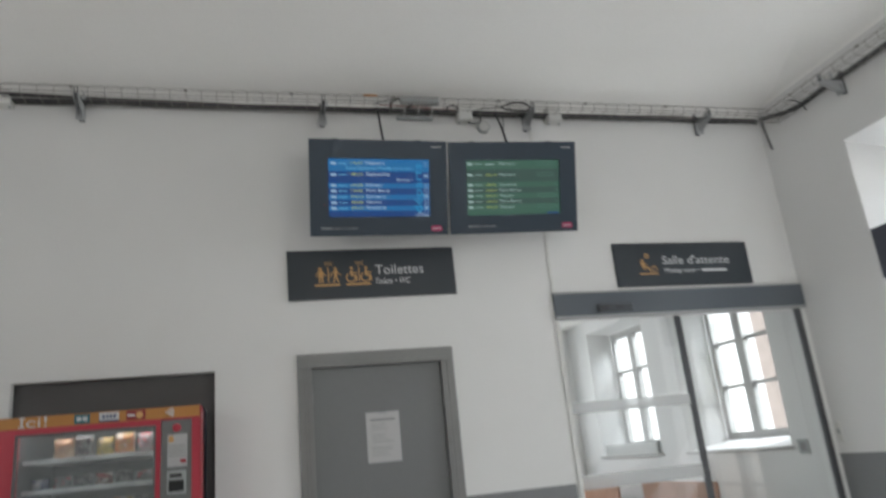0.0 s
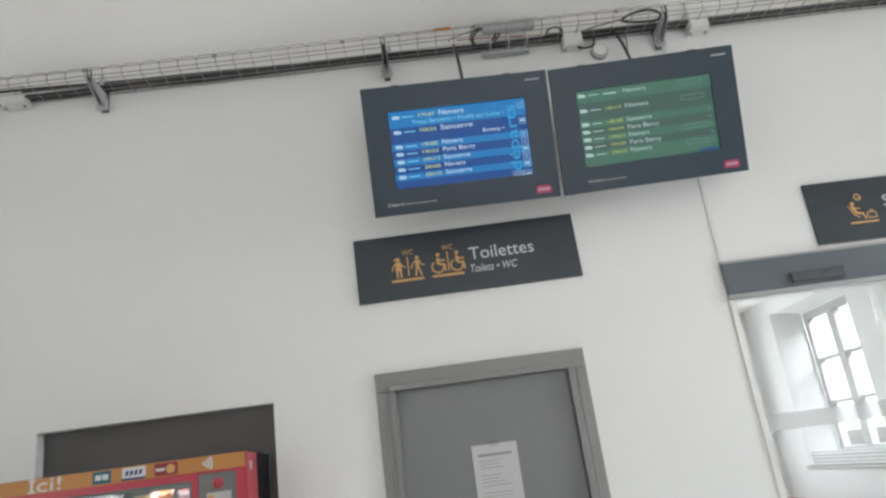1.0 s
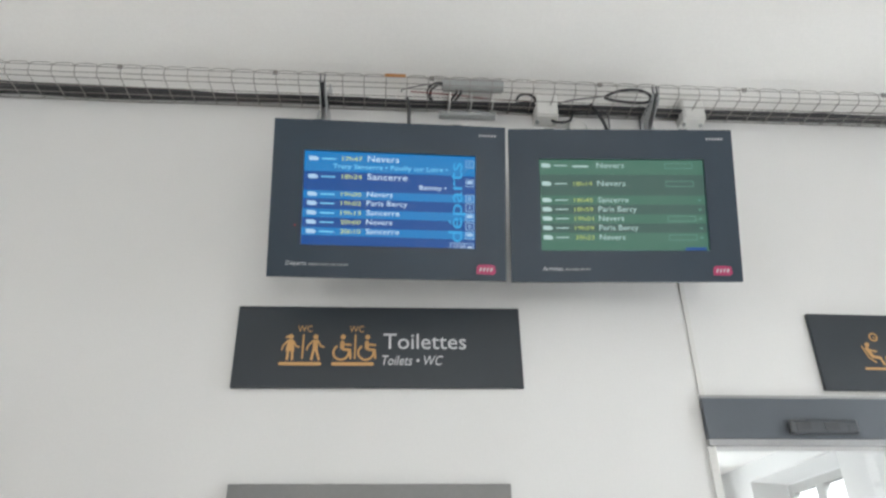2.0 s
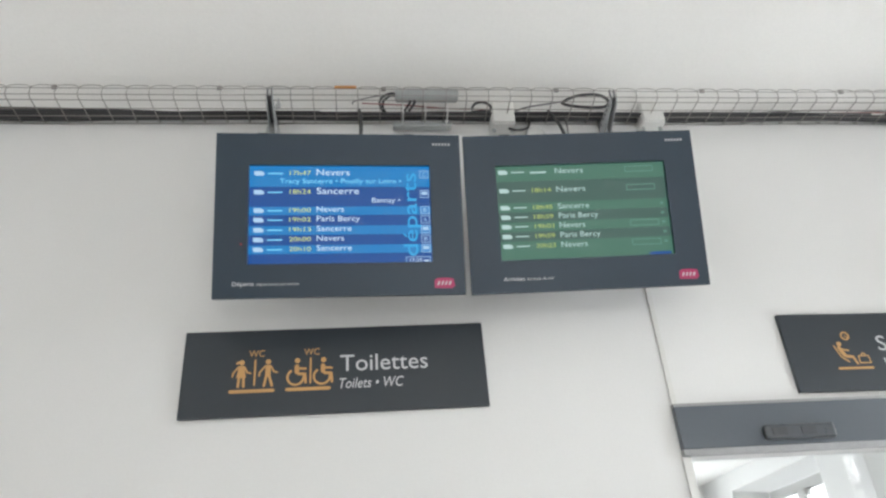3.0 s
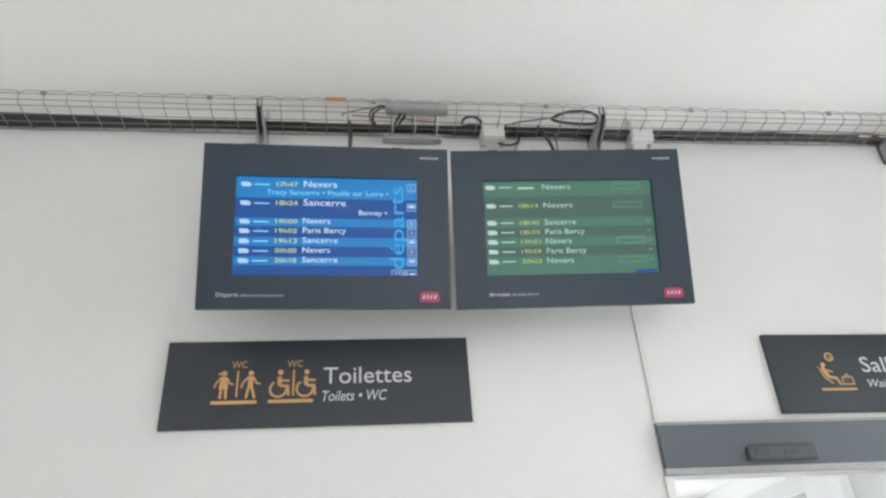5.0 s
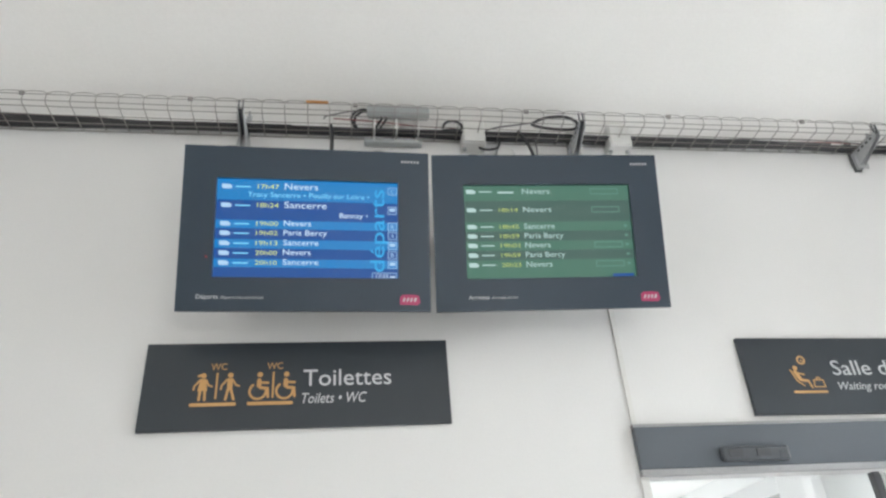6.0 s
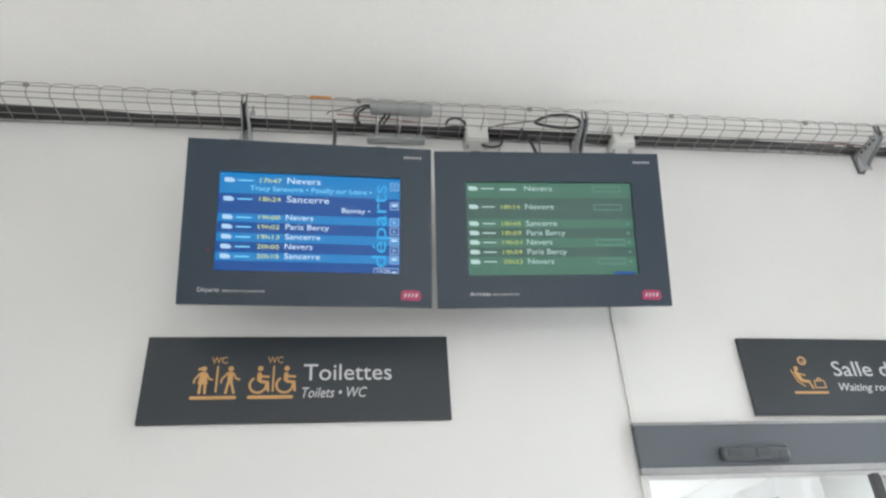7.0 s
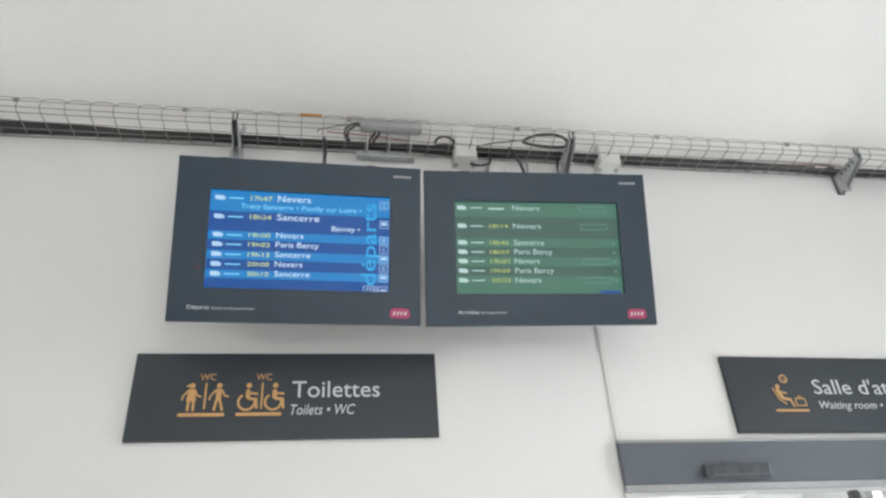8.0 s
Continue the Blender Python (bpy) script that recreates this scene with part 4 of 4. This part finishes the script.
cable("thin_cable", [(4.05, -0.42, TRAY_Z + 0.01), (4.055, -0.47, 3.90), (4.07, -0.53, 3.84), (4.085, -0.55, 3.77)], 0.006, CABLE, "short loose cable end on the window wall")
strap = thing("corner_strap", pose(4.06, -0.08, 3.63), "bent dark metal strap hanging in the corner", "strap")
part("upper_strap", prism(bmesh.new(), [(4.02, 3.93), (4.06, 3.93), (4.062, 3.83), (4.028, 3.83)], "y", -0.105, -0.099), CABLEGREY, strap)
part("lower_strap", prism(bmesh.new(), [(4.030, 3.832), (4.060, 3.832), (4.094, 3.632), (4.066, 3.632)], "y", -0.104, -0.100), CABLEGREY, strap)


def junction_box(x0, x1, z0, z1, depth, label):
    j = thing("junction_box", pose((x0 + x1) / 2, 0, z0), label, "junction box", "junction boxes")
    part("body", boxm(x0, x1, -depth, 0.0, z0, z1, bevel=0.006), PLASTIC, j)
    part("cover", boxm(x0 + 0.004, x1 - 0.004, -depth - 0.012, -depth - 0.0005, z0 + 0.004, z1 - 0.004, bevel=0.005), PLASTIC, j)
    for sx in (x0 + 0.014, x1 - 0.014):
        part("gland", prism(bmesh.new(), disc_poly(sx, -depth / 2, 0.010, 10), "z", z0 - 0.012, z0), GREYPLASTIC, j)
    return j


junction_box(1.318, 1.432, 3.846, 3.982, 0.085, "white plastic junction box under the cable tray")
junction_box(2.064, 2.180, 3.858, 3.985, 0.085, "white plastic junction box under the cable tray")
junction_box(-1.880, -1.745, 3.872, 3.975, 0.105, "white plastic junction box under the cable tray")

tube_box = thing("splice_tube", pose(0.995, -0.15, 3.955), "grey plastic cable splice tube lying in the tray", "splice tube")
bm = prism(bmesh.new(), disc_poly(-0.150, TUBE_Z, 0.033, 20), "x", 0.855, 1.150)
bmesh.ops.bevel(bm, geom=[e for e in bm.edges if abs(e.verts[0].co.x - e.verts[1].co.x) < 1e-6], offset=0.006, segments=2, affect="EDGES")
part("tube", bm, GREYPLASTIC, tube_box)
for sx in (0.90, 1.10):
    bm = prism(bmesh.new(), disc_poly(-0.150, TUBE_Z, 0.0345, 20), "x", sx - 0.006, sx + 0.006)
    part("band", bm, GREYPLASTIC, tube_box)
plate = thing("lamp_strip", pose(0.98, -0.03, 3.80), "grey flat metal strip hung under the cable tray", "strip")
part("strip", boxm(0.845, 1.125, -0.055, -0.015, 3.860, 3.884, bevel=0.004), GREYPLASTIC, plate)
for sx in (0.891, 0.996, 1.10):
    part("hanger", boxm(sx - 0.0035, sx + 0.0035, -0.140, -0.137, 3.874, TUBE_Z - 0.025), PLASTIC, plate)
    part("hanger", boxm(sx - 0.0035, sx + 0.0035, -0.138, -0.045, 3.872, 3.875), PLASTIC, plate)
solid("cable_tag", boxm(0.575, 0.675, -0.210, -0.2045, TRAY_Z + 0.043, TRAY_Z + 0.058, bevel=0.001), ORANGE, "faded orange marker tag on the tray wire", "tag")

det = thing("round_sounder", pose(1.534, 0, 3.772), "small round white sounder with a grey rim on the wall", "sounder")
part("base", prism(bmesh.new(), disc_poly(1.534, 3.822, 0.050, 32), "y", -0.030, 0.0), GREYPLASTIC, det)
bm = prism(bmesh.new(), disc_poly(1.534, 3.822, 0.040, 32), "y", -0.042, -0.0305)
part("cap", bm, PLASTIC, det)

trunk = thing("cable_trunking", pose(1.927, 0, 2.471), "thin white plastic cable trunking down the wall", "trunking")
part("channel", boxm(1.915, 1.939, -0.005, 0.0, 2.471, 3.93, bevel=0.002), PLASTIC, trunk)
part("lid", boxm(1.917, 1.937, -0.0072, -0.0052, 2.471, 3.93), PLASTIC, trunk)


# ---- hall: the sliding glass door ----
slide = thing("door_2", pose(2.98, 0.05, 0), "automatic sliding glass door in dark metal profiles", "door", kind="structure")
hx0, hx1, hz0, hz1, hy = 1.911, 4.098, 2.279, 2.458, -0.032
head = part("header", boxm(hx0, hx1, hy, 0.0, hz0 + 0.012, hz1, bevel=0.004), HEADER, slide, "dark grey operator cover")
part("top_trim", boxm(hx0, hx1, hy + 0.004, 0.0, hz1 + 0.0005, hz1 + 0.012), TRIM, head)
part("bottom_trim", boxm(hx0, hx1, hy + 0.002, 0.0, hz0 - 0.012, hz0 + 0.0115, bevel=0.001), TRIM, head)
part("sensor", boxm(2.245, 2.535, hy - 0.030, hy - 0.0005, 2.306, 2.364, bevel=0.012, seg=3), SENSOR, head)
for sx in (2.30, 2.42):
    part("sensor_lens", boxm(sx - 0.03, sx + 0.03, hy - 0.0335, hy - 0.0305, 2.318, 2.352, bevel=0.001), POST, head)
part("jamb", boxm(1.908, 1.942, -0.012, 0.028, 0.0, hz0 - 0.013, bevel=0.002), PLASTIC, slide)
part("jamb", boxm(4.006, 4.0515, -0.012, 0.022, 0.0, hz0 - 0.013, bevel=0.003), POST, slide)
leaf = part("leaf_stile", boxm(2.932, 2.962, 0.030, 0.066, 0.02, hz0 - 0.014, bevel=0.003), POST, slide)
part("fixed_stile", boxm(2.966, 2.999, 0.070, 0.090, 0.02, hz0 - 0.014, bevel=0.003), POST, slide)
part("stile", boxm(1.932, 1.955, 0.030, 0.066, 0.02, hz0 - 0.014, bevel=0.002), ALU, slide)
part("rail", boxm(1.955, 2.932, 0.032, 0.064, 0.02, 0.09, bevel=0.002), POST, slide)
part("rail", boxm(2.999, 4.051, 0.070, 0.090, 0.02, 0.09, bevel=0.002), POST, slide)
for a, b, y in ((1.955, 2.932, 0.048), (2.999, 4.051, 0.080)):
    g = part("glass_pane", sheet("y", y, a, b, 0.09, hz0 - 0.014), GLASS, slide)
    g.visible_shadow = False
for z0, z1 in ((1.070, 1.165), (1.590, 1.672)):
    part("marking_band", boxm(1.957, 2.930, 0.0415, 0.0430, z0, z1), FROST, slide, "white safety band on the glass")


# ---- the waiting room ----
switch = thing("wall_socket", pose(RIGHT, 0.36, 1.14), "grey wall socket with a dark insert", "socket")
part("plate", boxm(RIGHT - 0.012, RIGHT, 0.30, 0.42, 1.13, 1.25, bevel=0.004), GREYPLASTIC, switch)
part("insert", boxm(RIGHT - 0.015, RIGHT - 0.0125, 0.325, 0.395, 1.155, 1.225, bevel=0.001), GREYFRAME, switch)
intercom = thing("wall_switch", pose(RIGHT, -0.06, 1.22), "narrow pale switch plate on the wall", "switch")
part("plate", boxm(RIGHT - 0.014, RIGHT, -0.085, -0.03, 1.215, 1.36, bevel=0.004), PLASTIC, intercom)
part("button", boxm(RIGHT - 0.018, RIGHT - 0.0145, -0.070, -0.045, 1.27, 1.31, bevel=0.001), GREYPLASTIC, intercom)


grille = thing("heater_grille", pose(RIGHT + 0.03, 3.2, 1.206), "grey slatted heater grille standing on the window sill", "heater")
part("body", boxm(RIGHT - 0.020, RIGHT + 0.055, 2.62, 3.90, 1.2065, 1.335, bevel=0.004), GREYPLASTIC, grille)
for k in range(4):
    part("slat", boxm(RIGHT - 0.034, RIGHT - 0.0205, 2.63, 3.89, 1.212 + k * 0.031, 1.230 + k * 0.031, bevel=0.002), PLASTIC, grille)


def bench(y0, y1):
    """A bench with a plank back against the window wall."""
    b = thing("wooden_bench", pose(3.8, (y0 + y1) / 2, 0), "orange-brown varnished wooden bench with a plank back", "bench", "benches")
    n = 4
    w = (y1 - y0) / n
    for k in range(n):
        part("back_plank", boxm(3.66, 3.685, y0 + k * w + 0.004, y0 + (k + 1) * w - 0.004, 0.44, 0.955, bevel=0.005), WOOD, b)
    for k in range(4):
        part("seat_plank", boxm(3.20 + k * 0.112, 3.306 + k * 0.112, y0, y1, 0.40, 0.432, bevel=0.004), WOOD, b)
    for yy in (y0 + 0.12, y1 - 0.16):
        for xx in (3.22, 3.64):
            part("leg", boxm(xx, xx + 0.04, yy, yy + 0.04, 0.0, 0.399, bevel=0.003), POST, b)
        part("back_support", boxm(3.686, 3.705, yy, yy + 0.04, 0.40, 0.93), POST, b)
        part("seat_rail", boxm(3.22, 3.70, yy, yy + 0.04, 0.385, 0.3995), POST, b)
    return b


bench(1.02, 2.35)
bench(2.9, 4.3)


# ---- hall: the vending machine in its recess ----
VX0, VX1, VY, VB, VT = -1.615, -0.528, -0.45, 0.40, 1.795
vend = thing("vending_machine", pose((VX0 + VX1) / 2, 0, 0), "red snack vending machine with an orange top band", "vending machine")
GX0, GX1, GZ0, GZ1 = -1.462, -0.760, 0.55, 1.700
part("side", boxm(VX0, VX0 + 0.03, VY + 0.105, VB, 0.05, VT), BLACK, vend)
part("side", boxm(VX1 - 0.03, VX1, VY + 0.105, VB, 0.05, VT), BLACK, vend)
part("roof", boxm(VX0 + 0.03, VX1 - 0.03, VY + 0.105, VB, VT - 0.04, VT), BLACK, vend)
part("back", boxm(VX0 + 0.03, VX1 - 0.03, VB - 0.03, VB, 0.05, VT - 0.04), MACHDARK, vend)
part("plinth", boxm(VX0 + 0.03, VX1 - 0.03, VY + 0.10, VB, 0.0, 0.05), BLACK, vend)
part("inner_wall", boxm(GX1 + 0.005, GX1 + 0.02, VY + 0.105, VB - 0.03, 0.06, VT - 0.04), MACHDARK, vend)
part("inner_wall", boxm(GX0 - 0.02, GX0 - 0.005, VY + 0.105, VB - 0.03, 0.06, VT - 0.04), MACHDARK, vend)
front = part("front_door", slab(bmesh.new(), (VX0, VX1), (0.05, VT), [(GX0, GX1, GZ0, GZ1), (-0.735, -0.572, 0.6, 1.722)], "y", VY, VY + 0.10), RED, vend)
part("door_edge", boxm(VX1 + 0.0005, VX1 + 0.005, VY + 0.002, VY + 0.175, 0.05, VT - 0.002, bevel=0.002), RED, vend, "red side of the front door")
part("latch", boxm(VX1 + 0.0055, VX1 + 0.008, VY + 0.045, VY + 0.075, VT - 0.075, VT - 0.040, bevel=0.001), PLASTIC, vend, "small white latch")
band = part("top_band", boxm(VX0 + 0.001, VX1 - 0.001, VY - 0.004, VY - 0.0005, 1.732, VT - 0.001), ORANGE, vend, "orange printed band")
win = part("window_pane", boxm(GX0, GX1, VY + 0.020, VY + 0.026, GZ0, GZ1), MACHGLASS, vend, "clear front glass")
win.visible_shadow = False
part("window_gasket", slab(bmesh.new(), (GX0 + 0.0005, GX1 - 0.0005), (GZ0 + 0.0005, GZ1 - 0.0005), [(GX0 + 0.012, GX1 - 0.012, GZ0 + 0.012, GZ1 - 0.012)], "y", VY + 0.008, VY + 0.019), MACHDARK, vend)
ctrl = part("control_panel", boxm(-0.7345, -0.5725, VY + 0.012, VY + 0.05, 0.6005, 1.7215), MACHGREY, vend, "grey control panel")
bm = letters("Ici!", 0.054, 0.128, 0.0, 0.001)
bm.transform(pose(-1.438, VY - 0.0042, 1.737, 90))
for sz in (0.003, 0.051):
    box(bm, -1.4465, -1.4165, VY - 0.0058, VY - 0.0044, 1.737 + sz - 0.004, 1.737 + sz + 0.004)
part("lettering", bm, WHITEINK, band)
for x0, x1, mat in ((-1.176, -1.098, TEAL), (-1.052, -0.952, WHITEINK), (-0.914, -0.816, CRIMSON)):
    part("card_plate", boxm(x0, x1, VY - 0.0065, VY - 0.0045, 1.737, 1.789, bevel=0.0008), mat, band)
part("card_mark", boxm(-1.164, -1.140, VY - 0.0072, VY - 0.0067, 1.752, 1.774), WHITEINK, band)
part("card_mark", boxm(-1.134, -1.110, VY - 0.0072, VY - 0.0067, 1.752, 1.774), WHITEINK, band)
part("card_mark", boxm(-1.052, -0.952, VY - 0.0072, VY - 0.0067, 1.737, 1.746), NAVY, band)
for k in range(4):
    x = -1.038 + k * 0.019
    part("card_mark", prism(bmesh.new(), [(x, 1.756), (x + 0.012, 1.756), (x + 0.016, 1.776), (x + 0.004, 1.776)], "y", VY - 0.0072, VY - 0.0067), NAVY, band)
part("card_mark", prism(bmesh.new(), disc_poly(-0.846, 1.763, 0.019, 20), "y", VY - 0.0072, VY - 0.0067), ORANGEINK, band)
part("card_mark", boxm(-0.908, -0.870, VY - 0.0072, VY - 0.0067, 1.757, 1.769), WHITEINK, band)
for k, r in enumerate((0.012, 0.024, 0.036, 0.048)):
    bm = ring(bmesh.new(), 0, 0, r, 0.007, 0, 0.001, 10, -34, 68)
    bm.transform(pose(-0.718, VY - 0.0045, 1.764, 90))
    part("contactless_wave", bm, WHITEINK, band)
bm = bmesh.new()
bmesh.ops.create_uvsphere(bm, u_segments=20, v_segments=12, radius=0.024)
bm.transform(pose(-0.652, VY + 0.0115, 1.676) @ Matrix.Diagonal((1, 0.8, 1, 1)))
part("red_button", bm, RED, vend, "domed red button", smooth=True)
lab = part("price_label", boxm(-0.700, -0.596, VY + 0.008, VY + 0.0115, 1.462, 1.640), PAPER, vend, "white instruction label")
part("label_picture", boxm(-0.694, -0.668, VY + 0.0068, VY + 0.0078, 1.598, 1.632), ORANGEINK, lab)
part("label_picture", boxm(-0.632, -0.602, VY + 0.0068, VY + 0.0078, 1.482, 1.502), RED, lab)
for k in range(4):
    part("illegible_word", boxm(-0.690, -0.606, VY + 0.0068, VY + 0.0078, 1.575 - k * 0.018, 1.579 - k * 0.018), PRINT, lab)
pay = part("payment_unit", boxm(-0.700, -0.600, VY + 0.002, VY + 0.0115, 1.315, 1.442, bevel=0.004), GREYPLASTIC, vend)
part("card_slot", boxm(-0.685, -0.622, VY - 0.0005, VY + 0.0015, 1.405, 1.425), BLACK, pay)
part("reader", boxm(-0.690, -0.612, VY - 0.0005, VY + 0.0015, 1.330, 1.390), BLACK, pay)
# tube hidden by the door's upper edge, added to light the snack bags
part("fill_tube", prism(bmesh.new(), disc_poly(VY + 0.116, 1.722, 0.010, 12), "x", GX0 + 0.02, GX1 - 0.02), TUBE, vend, "unseen glowing tube added above the shelves to light the snacks")
for zz in (1.578, 1.418, 1.22, 1.02, 0.82):
    sh = part("shelf", boxm(GX0 + 0.02, GX1 - 0.02, VY + 0.11, VB - 0.04, zz - 0.03, zz - 0.012), SHELF, vend)
    part("price_rail", boxm(GX0 + 0.02, GX1 - 0.02, VY + 0.098, VY + 0.1095, zz - 0.036, zz - 0.010, bevel=0.003), RAIL, sh)
    for k in (0, 2, 3, 5):
        part("price_tag", boxm(GX0 + 0.06 + k * 0.105, GX0 + 0.10 + k * 0.105, VY + 0.0965, VY + 0.0978, zz - 0.032, zz - 0.014), PAPER, sh)

vend.matrix_basis = pose((VX0 + VX1) / 2 * 1.03 + 0.006, 0.12, 0) @ Matrix.Diagonal((1.03, 1, 1.011, 1))

def foil(name, ground, print_a, print_b):
    """Crinkled printed foil: a ground colour with blots of two inks and sharp glints."""
    m = material("snack_pack_" + name, ground, 0.2, vary=0.3, scale=60, fine=70, bump=1.0, spec=0.9)
    t, n = m.node_tree, m.node_tree.nodes
    b = n["Principled BSDF"]
    base = b.inputs["Base Color"].links[0].from_socket
    geo = n.new("ShaderNodeNewGeometry")
    for scale, ink, low in ((19.0, print_a, 0.50), (31.0, print_b, 0.56)):
        blot = n.new("ShaderNodeTexNoise")
        blot.inputs["Scale"].default_value, blot.inputs["Detail"].default_value = scale, 1.5
        t.links.new(geo.outputs["Position"], blot.inputs["Vector"])
        lim = n.new("ShaderNodeMapRange")
        lim.inputs["From Min"].default_value, lim.inputs["From Max"].default_value = low, low + 0.03
        t.links.new(blot.outputs["Fac"], lim.inputs["Value"])
        mix = n.new("ShaderNodeMix")
        mix.data_type = "RGBA"
        mix.inputs["B"].default_value = (*ink, 1)
        t.links.new(lim.outputs[0], mix.inputs["Factor"])
        t.links.new(base, mix.inputs["A"])
        base = mix.outputs["Result"]
    t.links.new(base, b.inputs["Base Color"])
    return m


BAGS = [foil(*row) for row in (("tan", (0.30, 0.17, 0.08), (0.20, 0.09, 0.04), (0.42, 0.30, 0.18)), ("dark", (0.02, 0.022, 0.026), (0.05, 0.06, 0.06), (0.14, 0.14, 0.14)), ("yellow", (0.10, 0.10, 0.09), (0.34, 0.27, 0.05), (0.20, 0.16, 0.10)), ("orange", (0.42, 0.15, 0.03), (0.50, 0.46, 0.40), (0.30, 0.25, 0.04)), ("silver", (0.36, 0.33, 0.35), (0.14, 0.14, 0.15), (0.45, 0.06, 0.08)), ("red", (0.32, 0.03, 0.03), (0.45, 0.40, 0.36), (0.10, 0.02, 0.02)), ("blue", (0.02, 0.03, 0.12), (0.30, 0.32, 0.36), (0.03, 0.06, 0.2)))]


def snack_bag(x, y, z, w, h, mat, label, seed):
    """A pillow-shaped foil bag with crimped ends, standing on a shelf."""
    r = random.Random(seed)
    bm = bmesh.new()
    nx, nz, grid = 8, 10, {}
    for s in (-1, 1):
        for i in range(nx + 1):
            for j in range(nz + 1):
                u, v = i / nx, j / nz
                d = 0.028 * (math.sin(math.pi * u) ** 0.6) * (math.sin(math.pi * v) ** 0.5) * (1 + r.uniform(-0.18, 0.18)) if 0 < u < 1 and 0 < v < 1 else 0.0
                grid[s, i, j] = bm.verts.new((x + (u - 0.5) * w * (1 - 0.08 * math.sin(math.pi * v)), y + s * d, z + v * h)) if s == -1 or d else grid[-1, i, j]
    for s in (-1, 1):
        for i in range(nx):
            for j in range(nz):
                q = [grid[s, i, j], grid[s, i + 1, j], grid[s, i + 1, j + 1], grid[s, i, j + 1]]
                if len(set(q)) == 4 and bm.faces.get(q) is None:
                    bm.faces.new(q)
    return solid("snack_bag", bm, mat, label, "snack", "snacks in the machine", smooth=True)


kinds = ("tan foil snack bag on a machine shelf", "dark foil snack bag on a machine shelf", "yellow foil snack bag on a machine shelf", "orange foil snack bag on a machine shelf", "silver foil snack bag on a machine shelf", "red foil snack bag on a machine shelf", "blue foil snack bag on a machine shelf")
for zz, h, row in ((1.578, 0.122, (1, 0, 1, 2, 3, 4)), (1.418, 0.068, (6, 4, 1, 5, 1, 4)), (1.22, 0.13, (0, 5, 2, 6, 3, 1)), (1.02, 0.12, (2, 3, 4, 0, 5, 6))):
    for k, c in enumerate(row):
        if zz > 1.5 and k == 0:
            continue
        snack_bag(1.03 * (GX0 + 0.100 + k * 0.105) + 0.006, VY + 0.272 + 0.016 * (k % 2), 1.011 * (zz - 0.012), (0.100, 0.116, 0.094, 0.104, 0.120, 0.098)[(k + c) % 6], h * (0.84, 1.0, 0.9, 0.95)[(2 * k + c) % 4], BAGS[c], kinds[c], k * 7 + c)
